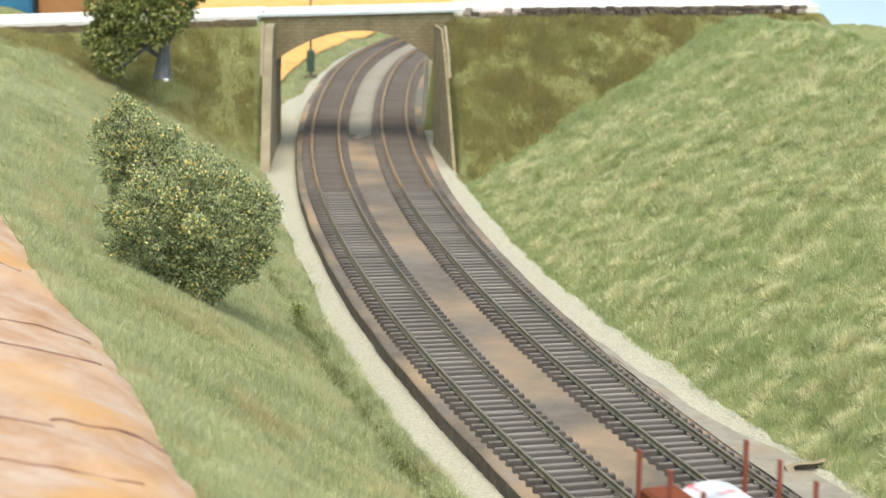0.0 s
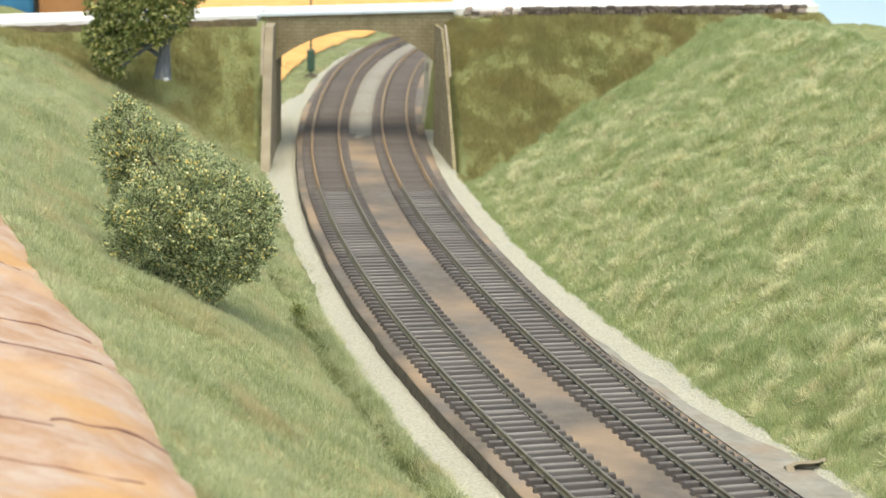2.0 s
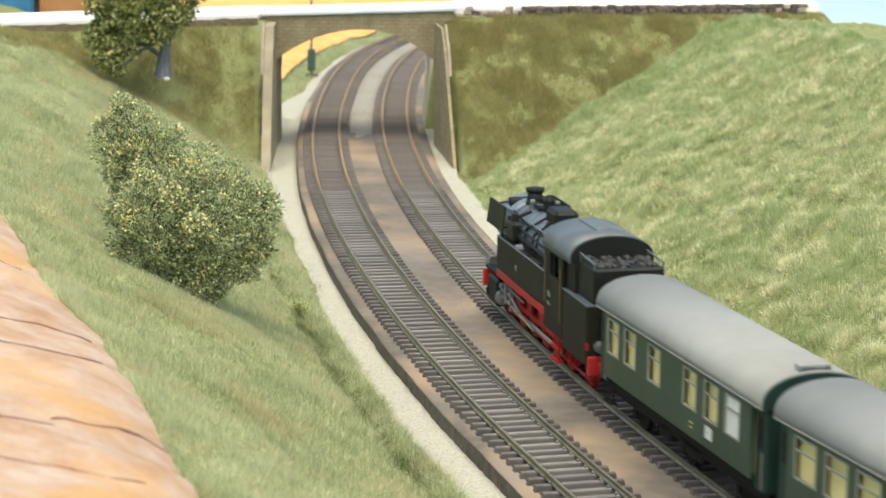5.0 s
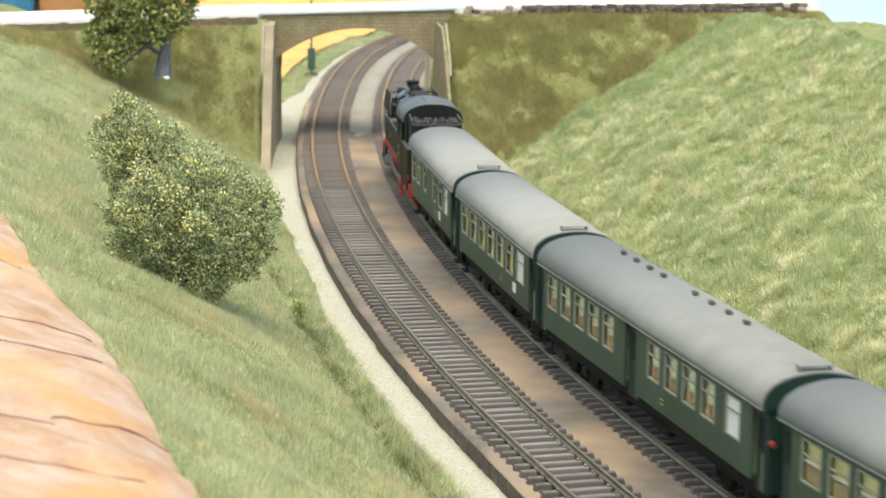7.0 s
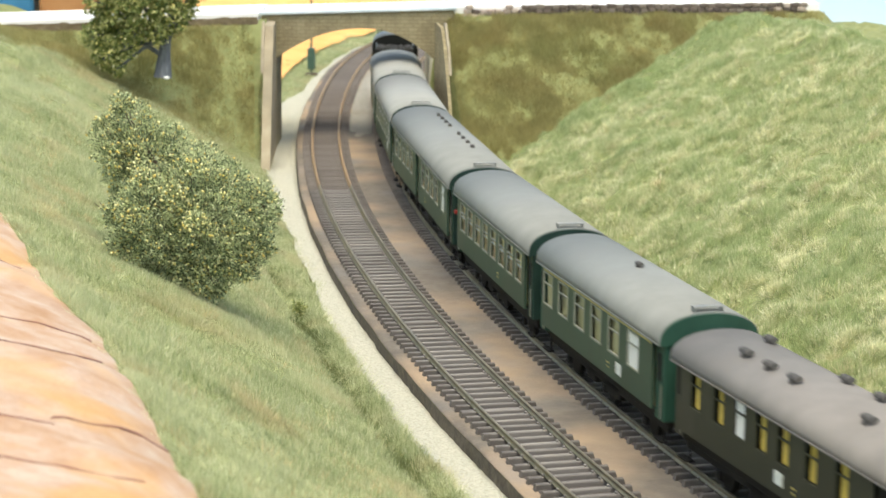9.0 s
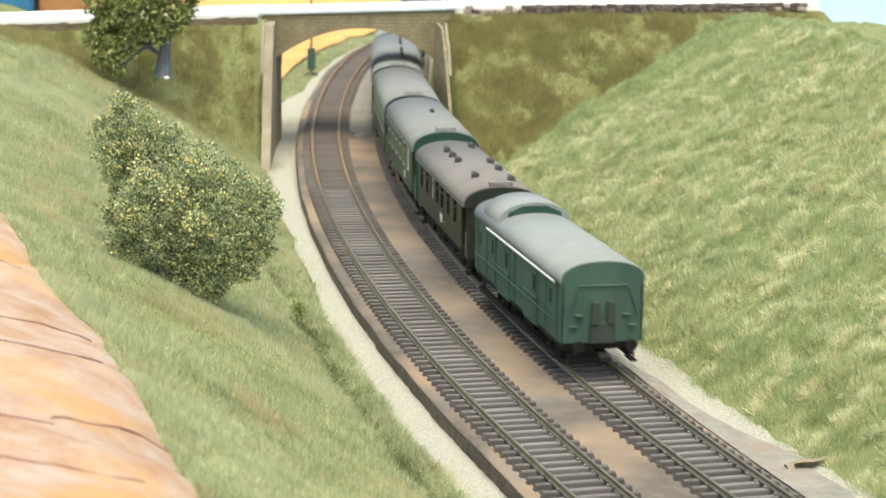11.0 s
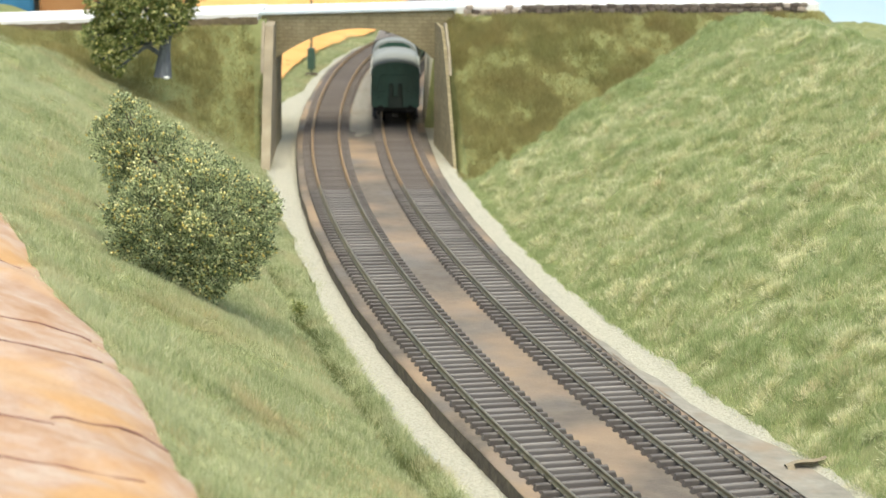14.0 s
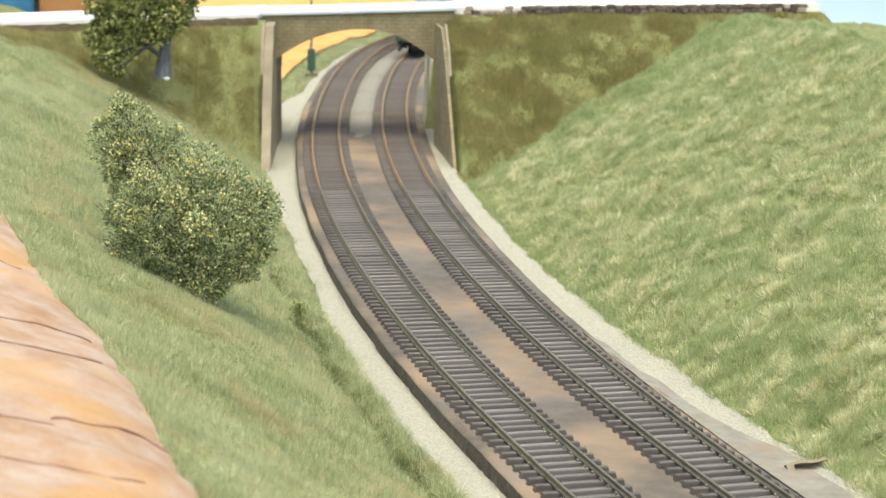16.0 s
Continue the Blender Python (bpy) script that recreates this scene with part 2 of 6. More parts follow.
M_ROAD = material("white_road", [(0.3, (0.78, 0.78, 0.77)), (0.7, (0.86, 0.86, 0.85))], 80, bump=0.2, rough=0.85)
M_KERB = material("kerb_pale_blue", [(0.3, (0.55, 0.62, 0.66)), (0.7, (0.70, 0.76, 0.80))], 80, bump=0.2, rough=0.8)
M_DARKSTONE = material("dark_stone", [(0.2, (0.06, 0.045, 0.04)), (0.6, (0.14, 0.11, 0.09)), (0.85, (0.26, 0.22, 0.18))], 130, bump=0.6, obj_random=0.4, rough=0.9)
M_PALESTONE = material("pale_stone", [(0.2, (0.28, 0.22, 0.18)), (0.8, (0.50, 0.42, 0.36))], 130, bump=0.6, obj_random=0.4, rough=0.9)
M_EARTH = material("brown_earth", [(0.3, (0.12, 0.09, 0.05)), (0.7, (0.24, 0.19, 0.12))], 120, bump=0.7, bump_depth=0.002, rough=0.95)
M_WATER = material("pale_blue_board", [(0.3, (0.33, 0.45, 0.52)), (0.7, (0.40, 0.52, 0.58))], 8, bump=0.05, rough=0.5)
M_HALLFLOOR = material("hall_floor", [(0.3, (0.28, 0.25, 0.22)), (0.7, (0.36, 0.33, 0.30))], 6, bump=0.1, rough=0.7)

# ---- the terrain ----
ROAD_FRONT = ((-900, 1060), (-420, 1250), (-272, 1317), (-121, 1378), (5, 1392), (238, 1412), (420, 1425), (1200, 1470))
ROAD_W = 68.0
TOE_L, TOE_R, CREST_L, CREST_R = -33.0, 76.0, -152.0, 250.0
BED_L, BED_R, BED_TOP, SUB_Z = -19.0, 67.0, -4.3, -12.0


def road_front(x):
    return np.interp(x, [p[0] for p in ROAD_FRONT], [p[1] for p in ROAD_FRONT])


def road_z(x):
    return np.interp(x, [-300, -120, 5, 240, 400], [74.5, 76.0, 80.0, 82.5, 82.5])


def smax(a, b, k=6.0):
    h = np.clip(0.5 + 0.5 * (a - b) / k, 0, 1)
    return b * (1 - h) + a * h + k * h * (1 - h)


def mound(s, d):
    """Cushions of turf, drawn out along the bank."""
    return vnoise(s + 0.4 * d, d * 1.7, 11, 16) + 0.7 * vnoise(s + 0.3 * d, d * 1.6, 6, 17)


def toe_edge(s):
    """Where the grass of the left bank meets the gravel."""
    return TOE_L - 2.5 - 6 * np.clip((s - 700) / 150, 0, 1) + 7 * np.exp(-((s - 340) / 150) ** 2) + 15 * np.clip((s - 880) / 90, 0, 1) + gl(s)


def ground_z(s, d):
    """Height of the scenery at (s, d) along and across the railway."""
    s, d = np.asarray(s, float), np.asarray(d, float)
    x, y, _ = line(s, d)
    wob = 3.5 * vnoise(s, s * 0, 38, 3) + 2.0 * vnoise(s, s * 0, 13, 4)
    lump = 5.0 * vnoise(x, y, 60, 5) + 4.2 * vnoise(x, y, 24, 6) + 3.0 * vnoise(x, y, 11, 7)
    far = np.clip((y - 1440) / 60, 0, 1)
    # left bank: gravel ditch, slope, rounded top
    lat = np.clip(TOE_L + wob - d, 0, None)
    rise_l = (CREST_L * -1 + TOE_L)
    left = -11 + np.where(lat < rise_l, 0.565 * lat, 0.565 * rise_l + 26 * (1 - np.exp(-(lat - rise_l) * 0.565 / 26)))
    left = left * (1 - far) + far * (-9 + 0.12 * np.clip(lat, 0, 400))
    # right bank
    lat_r = np.clip(d - TOE_R + 0.4 * wob, 0, None)
    lat_r = lat_r * (0.15 + 0.85 * np.clip(lat_r / 22, 0, 1))
    m = np.interp(s, [-600, 100, 305, 605, 800], [0.60, 0.585, 0.565, 0.49, 0.47])
    run = CREST_R - TOE_R
    right = -7 + np.where(lat_r < run, m * lat_r, m * run + 5 * (1 - np.exp(-(lat_r - run) * m / 5)) - 0.12 * (lat_r - run))
    # its far end falls off into a gully before the embankment
    q = ((x - 50) * -98 + (y - 1249) * 133) / 165
    right = right - np.clip(0.9 * np.clip(q, 0, None), 0, 60) * np.clip(lat_r / 20, 0, 1) * (y > 1150)
    right = right * (1 - far) + far * (-8 + 0.05 * np.clip(lat_r, 0, 400))
    right = right + 4.6 * mound(s, d) * np.clip(lat_r / 12, 0, 1)
    # a hollow behind the lip of turf over the left gravel
    lip = np.clip((300 - s) / 60, 0, 1) * (0.7 + 0.9 * vnoise(s, s * 0, 30, 15))
    left = left + lip * (2.6 * np.exp(-((d + 38.5) / 4.0) ** 2) - 5.0 * np.exp(-((d + 48) / 5.0) ** 2))
    z = np.where(d < 20, left, right)
    off = np.where(d < 20, lat, lat_r)
    z = z + lump * np.clip(off / 25, 0, 1) * np.where(d < 20, 0.75, 1.0)
    # road embankment across the valley, cut out where the bridge stands
    e = road_front(x) - y
    steep = np.where(x < -50, 0.95, 0.72)
    emb = road_z(x) - 2 - np.where(e > 0, steep * e, 0) - np.where(e < -ROAD_W, 0.9 * (-e - ROAD_W), 0)
    emb = emb - np.clip(x - 248, 0, None) * 1.1
    emb = emb + lump * 0.6 * np.clip(e / 15, 0, 1)
    inside = (x > -114 + 0.04 * e) & (x < -1 + 0.125 * e)
    emb = np.where(inside, -60, emb)
    z = smax(z, emb, 5.0)
    under = (e < 112) & (e > -ROAD_W - 5) & (x > -111) & (x < -1)
    z = np.where(under, np.minimum(z, -9), z)
    return np.where((d > BED_L) & (d < BED_R), np.minimum(z, SUB_Z), z)


def grid_sheet(name, ss, ds, zf, mat, dfun=None, smooth=True):
    """A sheet over stations ss and offsets ds, with heights zf(s, d)."""
    S, D = np.meshgrid(np.asarray(ss, float), np.asarray(ds, float), indexing="ij")
    if dfun is not None:
        D = dfun(S, D)
    X, Y, _ = line(S, D)
    Z = zf(S, D)
    v = np.stack([X, Y, Z], -1).reshape(-1, 3)
    n, k = S.shape
    i = (np.arange(n - 1)[:, None] * k + np.arange(k - 1)[None]).ravel()
    f = np.stack([i, i + 1, i + k + 1, i + k], -1)
    return mesh_part(name, v, f, mat, None, smooth=smooth)


S_ALL = np.concatenate([np.arange(-3000, -260, 40), np.arange(-260, 900, 4), np.arange(900, 1500, 8), np.arange(1500, 4200, 40)])
D_LEFT = np.concatenate([np.arange(-1500, -420, 60), np.arange(-420, -330, 10), np.arange(-330, -170, 5), np.arange(-170, TOE_L, 4)])
D_RIGHT = np.concatenate([np.arange(TOE_R, 345, 4), np.arange(345, 480, 10), np.arange(480, 1500, 60), [1500]])
D_MID = [BED_L + 1, 0, 20, 46, BED_R - 1]

ground = grid_sheet("ground", S_ALL, np.concatenate([D_LEFT, [TOE_L, BED_L + 0.5], D_MID, [BED_R - 0.5, TOE_R], D_RIGHT[1:]]), ground_z, M_SOIL)
tagged(ground, "green scenic ground of banks and embankments along the railway", "ground", kind="structure")

S_NEAR = np.concatenate([np.arange(-600, -260, 20), np.arange(-260, 900, 2), np.arange(900, 1700, 8)])


def ragged(amount, seed):
    return lambda s: amount * (vnoise(s, s * 0, 45, seed) + 0.35 * vnoise(s, s * 0, 16, seed + 1) + 0.12 * vnoise(s, s * 0, 5, seed + 2))


gl = ragged(4, 21)
gravel_l = grid_sheet("gravel_strip", S_NEAR, np.linspace(0, 1, 9), lambda s, d: ground_z(s, d) + 1.3 + 0.5 * vnoise(s, d, 2.5, 8), M_GRAVEL,
                      lambda s, t: (BED_L + 0.2) * t + (1 - t) * (toe_edge(s) - 0.8))
tagged(gravel_l, "pale sandy gravel strip in the ditch beside the trackbed", "gravel", kind="structure")
gr = ragged(2.0, 31)


def gravel_edge(s):
    return np.interp(s, [-60, 60, 300, 500, 700], [83.5, 82.0, 79.0, 77.5, 76.0]) + gr(s)


gravel_r = grid_sheet("gravel_strip", S_NEAR, np.linspace(0, 1, 9), lambda s, d: np.maximum(ground_z(s, d), -6.6) + 0.6 + 0.4 * vnoise(s, d, 2.5, 9), M_GRAVEL,
                      lambda s, t: (BED_R - 0.5) * (1 - t) + t * (gravel_edge(s) + 1.0))
tagged(gravel_r, "pale gravel strip between trackbed and grassy bank", "gravel", kind="structure")

# bare plaster on top of the left bank
bw = ragged(9, 41)


def bare_edge(s):
    return np.interp(s, [-230, -190, -140, -70, -40, 30, 76], [-152, -150, -149, -147, -156, -162, -168]) - 1.1 * np.clip(s - 76, 0, None) + 0.35 * bw(s)


bare = grid_sheet("bare_plaster_hill", np.arange(-700, 330, 4), np.linspace(0, 1, 60), lambda s, d: ground_z(s, d) + 1.2 * np.clip((bare_edge(s) - d) / 8, -0.2, 1), M_BARE,
                  lambda s, t: -520 * (1 - t) + t * (bare_edge(s) - 1))
tagged(bare, "unfinished hilltop of bare orange-pink plaster with cracks", "plaster", kind="structure")
far_bare = grid_sheet("bare_plaster_field", np.arange(900, 1801, 10), np.linspace(0, 1, 20), lambda s, d: ground_z(s, d) + 2.5, M_ORANGE,
                      lambda s, t: -300 * (1 - t) + t * (-50 + 3 * vnoise(s, s * 0, 60, 44)))
far_white = grid_sheet("white_field", np.arange(1800, 3200, 20), np.linspace(0, 1, 20), lambda s, d: ground_z(s, d) + 2.5, M_ROAD, lambda s, t: -500 * (1 - t) + t * -50)
tagged(far_white, "unpainted white ground far beyond the road", "ground", kind="structure")
tagged(far_bare, "bright orange bare ground beyond the bridge", "ground", kind="structure")

# cracks in the plaster: thin dark seams
for k, (s0, s1, d0, d1) in enumerate(((-112, -86, -215, -153), (-150, -122, -215, -155), (-205, -191, -180, -151), (-216, -209, -215, -180), (-240, -237, -215, -166), (40, -14, -215, -166))):
    bm = nb()
    prev = None
    for i in range(25):
        q = i / 24
        s = s0 + (s1 - s0) * q ** 0.7 + 3.0 * float(vnoise(q * 40 + k * 50, 0, 14, 51)) + 1.0 * float(vnoise(q * 60 + k * 50, 0, 4, 52))
        d = d0 + (d1 - d0) * q
        x, y, h = line(s, d)
        z = float(ground_z(s, d)) + 1.2 * min(1.0, max(0.0, (float(bare_edge(s)) - d) / 8)) + 0.25
        w = (0.05 + 0.17 * abs(math.sin(q * 4 + k))) * (1.5 if k in (0, 2) else 0.6)
        a = bm.verts.new((x, y - w, z))
        b = bm.verts.new((x, y + w, z + 0.1))
        c = bm.verts.new((x, y, z - 0.6))
        if prev:
            bm.faces.new((prev[0], a, b, prev[1]))
            bm.faces.new((prev[0], prev[2], c, a))
            bm.faces.new((prev[1], b, c, prev[2]))
        prev = (a, b, c)
    tagged(part("plaster_crack", bm, M_CRACK), "thin dark crack in the bare plaster", "crack", "cracks in the plaster", "structure")

# ---- trackbed and tracks ----
def sweep(profile, ss, d0, closed=True):
    """Draw a profile of (offset, height) along the railway."""
    ss = np.asarray(ss, float)
    pr = np.asarray(profile, float)
    X, Y, _ = line(ss[:, None], d0 + pr[None, :, 0])
    v = np.stack([X, Y, np.broadcast_to(pr[None, :, 1], X.shape)], -1).reshape(-1, 3)
    n, k = X.shape
    last = k if closed else k - 1
    f = [(i * k + j, i * k + (j + 1) % k, (i + 1) * k + (j + 1) % k, (i + 1) * k + j) for i in range(n - 1) for j in range(last)]
    return v, f


S_BED = np.concatenate([np.arange(-3000, -260, 30), np.arange(-260, 1500, 6), np.arange(1500, 4000, 20)])
trackbed = thing("trackbed", "weathered grey-brown trackbed board under two tracks", "trackbed", kind="structure")
bl = ragged(1.6, 61)
S, D = np.meshgrid(S_BED, np.concatenate([[0.0, 0.01], np.linspace(0.05, 0.95, 24), [0.99, 1.0]]), indexing="ij")
DD = (BED_L + bl(S)) * (1 - D) + (BED_R + 0.7 * bl(S + 300)) * D
X, Y, _ = line(S, DD)
Z = BED_TOP + 0.35 * vnoise(S, DD, 5, 62) + 0.5 * vnoise(S, DD, 14, 63) - np.where((D == 0) | (D == 1), 0.8, 0)
n, k = S.shape
i = (np.arange(n - 1)[:, None] * k + np.arange(k - 1)[None]).ravel()
mesh_part("bed_top", np.stack([X, Y, Z], -1).reshape(-1, 3), np.stack([i, i + 1, i + k + 1, i + k], -1), M_BED, trackbed, smooth=True)
for side, dd, out in (("left", BED_L, -1), ("right", BED_R, 1)):
    T = np.array([0.0, 0.25, 0.5, 0.75, 1.0])
    S2, T2 = np.meshgrid(S_BED, T, indexing="ij")
    bb = bl(S2) if out < 0 else 0.7 * bl(S2 + 300)
    D2 = dd + bb + out * (0.1 + 1.5 * vnoise(S2, T2 * 9, 5, 64) * T2)
    X, Y, _ = line(S2, D2)
    Z = (BED_TOP - 0.9) * (1 - T2) + (SUB_Z - 1) * T2
    n, k = S2.shape
    i = (np.arange(n - 1)[:, None] * k + np.arange(k - 1)[None]).ravel()
    mesh_part("bed_edge", np.stack([X, Y, Z], -1).reshape(-1, 3), np.stack([i, i + 1, i + k + 1, i + k], -1), M_BEDEDGE, trackbed, "dark broken edge of the trackbed")

v, f = sweep([(-8.0, BED_TOP - 1), (-7.0, BED_TOP + 0.7), (-2.0, BED_TOP + 1.0), (3.0, BED_TOP + 0.9), (7.0, BED_TOP + 0.7), (8.0, BED_TOP - 1)], np.arange(684, 2600, 8.0), SEP / 2, False)
v[:, 2] += 0.3 * vnoise(v[:, 0], v[:, 1], 6, 66) - 1.6 * np.clip(1 - np.repeat(np.arange(len(v) // 6), 6) / 9, 0, 1)
mesh_part("sand_fill", v, f, M_SANDFILL, trackbed, "pale grey sand between the far tracks", smooth=True)

RAIL_PROFILE = [(-0.95, -2.1), (-0.95, -1.75), (-0.25, -1.5), (-0.25, -0.75), (-0.45, -0.55), (-0.45, -0.08), (-0.3, 0), (0.3, 0), (0.45, -0.08), (0.45, -0.55),
                (0.25, -0.75), (0.25, -1.5), (0.95, -1.75), (0.95, -2.1)]
PITCH_S, JOINT_S = 7.2, 488.0


def sleeper_mesh(name, mat, wide):
    bm = nb()
    w = 1.06 * wide
    prism(bm, [(-w, -4.6), (w, -4.6), (w, -2.55), (w - 0.2, -2.25), (-w + 0.2, -2.25), (-w, -2.55)], -15, 15, axis="x")
    for q in bm.verts:
        if q.co.z > -3:
            q.co.x *= 0.965
    for x in (-GAUGE / 2, GAUGE / 2):
        for o in (-1.35, 1.35):
            box(bm, x + o * 1.0 - 0.42, x + o * 1.0 + 0.42, -0.6, 0.6, -2.3, -1.55)
    bmesh.ops.scale(bm, vec=(MM, MM, MM), verts=bm.verts)
    bmesh.ops.recalc_face_normals(bm, faces=bm.faces)
    me = bpy.data.meshes.new(name)
    bm.to_mesh(me)
    bm.free()
    me.materials.append(mat)
    return me


SLEEPER_NEAR = sleeper_mesh("sleeper", M_SLEEPER, 1.0)
SLEEPER_WIDE = sleeper_mesh("wide_sleeper", M_SLEEPER, 1.7)
SLEEPER_FAR = sleeper_mesh("brown_sleeper", M_SLEEPER_FAR, 1.0)


def make_track(d0, name_label):
    track = thing("track", name_label, "track", "model railway tracks", "structure")
    for lo, hi, mat in ((-3000, JOINT_S, M_RAIL), (JOINT_S + 0.5, 4000, M_RAIL_FAR)):
        ss = np.concatenate([[lo], np.arange(max(lo, -260), min(hi, 1500), 6.0), np.arange(1500, hi, 20) if hi > 1500 else np.array([]), [hi]])
        if lo < -260:
            ss = np.concatenate([np.arange(lo, -260, 30), ss[1:]])
        for o in (-GAUGE / 2 - 0.45, GAUGE / 2 + 0.45):
            v, f = sweep(RAIL_PROFILE, ss, d0 + o)
            mesh_part("rail", v, f, mat, track, smooth=False)
        # a dark strip laid under the sleepers, visible in their gaps
        v, f = sweep([(-14.2, -5.2), (-13.6, -3.9), (13.6, -3.9), (14.2, -5.2)], ss, d0, False)
        mesh_part("web", v, f, M_STRIP if mat is M_RAIL else M_STRIP_FAR, track, "dark strip between the sleepers")
    return track


def lay_sleepers(track, d0):
    rnd = random.Random(int(d0) + 5)
    rest_v, rest_f = [], []
    for j in range(-410, 470):
        s = j * PITCH_S + rnd.uniform(-0.25, 0.25)
        x, y, h = line(s, d0)
        if -210 < s < 1290:
            wide = (d0 < 1 and j in (3, 22))
            me = SLEEPER_FAR if s > JOINT_S else SLEEPER_WIDE if wide else SLEEPER_NEAR
            ob = new("sleeper", me)
            ob.parent = track
            ob.matrix_basis = pose(x * MM, y * MM, rnd.uniform(-0.0001, 0.0001), 0, 0, -math.degrees(float(h)) + rnd.uniform(-0.8, 0.8))
        else:
            c, q = math.cos(float(h)), math.sin(float(h))
            b = len(rest_v)
            for u in (-15, 15):
                for w, z in ((-1.25, -4.6), (1.25, -4.6), (1.25, -2.25), (-1.25, -2.25)):
                    rest_v.append((x + u * c + w * q, y - u * q + w * c, z))
            for a in range(4):
                rest_f.append((b + a, b + (a + 1) % 4, b + 4 + (a + 1) % 4, b + 4 + a))
            rest_f += [(b, b + 1, b + 2, b + 3), (b + 4, b + 5, b + 6, b + 7)]
    tagged(mesh_part("sleepers_beyond", rest_v, rest_f, M_SLEEPER, track), kind="stuff")


track_left = make_track(0.0, "curved model track with grey sleepers and dark rails")
track_right = make_track(SEP, "curved model track with grey sleepers beside the bank")

# ---- the road bridge ----
BR = pose(-0.0525, 1.386, 0)
bridge = thing("road_bridge", "beige concrete arched road bridge over two tracks", "bridge", at=BR)
HALF, LEFT, SPRING, CROWN, TOP, RISE = 45.5, 56.5, 49.0, 68.7, 79.0, 0.036
LEAN = Matrix(((1, 0, 0, 0), (0, 1, 0, 0), (RISE, 0, 1, 0), (0, 0, 0, 1)))
arch = [((HALF if c > 0 else LEFT) * c, SPRING + (CROWN - SPRING) * (1 - abs(c) ** 2.1)) for c in np.linspace(1, -1, 25)]
bm = nb()
# spandrel walls, front and back, built in strips over the arch
def spandrel(bm, y0, y1):
    pts = [(-66, 40), (-LEFT - 0.02, 40)] + arch[::-1] + [(HALF + 0.02, 40), (58, 40)]
    rows_ = []
    for p in pts:
        rows_.append([bm.verts.new(q) for q in ((p[0], y0, p[1]), (p[0], y0, TOP + RISE * p[0]), (p[0], y1, TOP + RISE * p[0]), (p[0], y1, p[1]))])
    for a, c in zip(rows_, rows_[1:]):
        for j in range(4):
            bm.faces.new((a[j], a[(j + 1) % 4], c[(j + 1) % 4], c[j]))
    bm.faces.new(rows_[0])
    bm.faces.new(rows_[-1][::-1])


spandrel(bm, 0, 7)
part("front_wall", bm, M_BRIDGE, bridge)
bm = nb()
spandrel(bm, 41, 48)
part("back_wall", bm, M_BRIDGE, bridge)
bm = nb()
for a, b in zip(arch, arch[1:]):
    prism(bm, [a, b, (b[0], b[1] + 3), (a[0], a[1] + 3)], 7, 41)
part("arch_soffit", bm, M_BRIDGE, bridge)
for sgn, x0, x1 in ((-1, -66, -LEFT), (1, HALF, 58)):
    bm = nb()
    box(bm, x0 + (0 if sgn < 0 else 0.3), x1 - (0.3 if sgn < 0 else 0), 1.5, 47, -14, SPRING + 6, 0.8)
    part("abutment", bm, M_BRIDGE, bridge, "stone abutment")
bm = nb()
box(bm, -67.5, 59.5, -1.8, 8, TOP, TOP + 2.4, 0.5, LEAN)
part("coping", bm, M_KERB, bridge, "pale blue-grey coping edge")
bm = nb()
box(bm, -67.5, 59.5, 40, 49.5, TOP, TOP + 2.4, 0.5, LEAN)
part("coping", bm, M_KERB, bridge, "pale blue-grey coping edge")
bm = nb()
box(bm, -66, 58, 8, 40, TOP - 8, TOP + 0.6, 0, LEAN)
part("deck", bm, M_ROAD, bridge, "white road deck")
# battered wing walls, splayed outwards, that hold the embankment
for x0, x1, splay in ((-62.4, -56.7, -0.04), (45.7, 47.6, -0.125)):
    bm = nb()
    prism(bm, [(-0.2, -14), (-0.2, 73), (-34, 73), (-50, 60), (-108, -14)], x0, x1, axis="x")
    for v in bm.verts:
        v.co.x += splay * v.co.y
    # the right wing gets the darker stone in place of shade on its inner face
    wing = part("wing_wall", bm, M_WING if x0 < 0 else M_BRIDGE, bridge, "battered wing wall")
    bm = nb()
    lo, hi = ((x0 - 1.6, x0 - 0.05) if x0 < 0 else (x1 + 0.05, x1 + 1.6))
    prism(bm, [(-31, 75.5), (-36, 75.5), (-52, 61), (-62, 46), (-58, 46), (-46, 61)], lo, hi, axis="x")
    for v in bm.verts:
        v.co.x += splay * v.co.y
    part("corner_strip", bm, M_CORNER, wing, "pale worn corner strip")

# ---- road on the embankment, with kerbs and walls ----
def road_run(name, xs, e0, e1, z0, up, mat, label, jag=0.0, seed=1):
    bm = nb()
    rows_ = []
    for x in xs:
        y = float(road_front(x))
        jz = jag * float(vnoise(x, 0, 5, seed))
        z1 = float(road_z(x)) + up
        rows_.append([bm.verts.new(q) for q in ((x, y + e0, z0), (x, y + e1, z0), (x, y + e1, z1 + jz), (x, y + e0, z1 + jz))])
    for a, b in zip(rows_, rows_[1:]):
        for j in range(4):
            bm.faces.new((a[j], a[(j + 1) % 4], b[(j + 1) % 4], b[j]))
    bm.faces.new(rows_[0])
    bm.faces.new(rows_[-1][::-1])
    return tagged(part(name, bm, mat), label, "road", kind="structure")


road_run("road", np.arange(-900, -117, 6), -1, ROAD_W, 60, 2.6, M_ROAD, "bright white unpainted road surface on the embankment")
road_run("road", np.arange(5.6, 246, 6), 3, ROAD_W, 60, 2.6, M_ROAD, "bright white unpainted road surface on the embankment")
road_run("road_edge", np.arange(-900, -118, 4), -2.5, -1.2, 60, 0.6, M_EARTH, "dark brown earthy edge of the road", 2.2, 5)

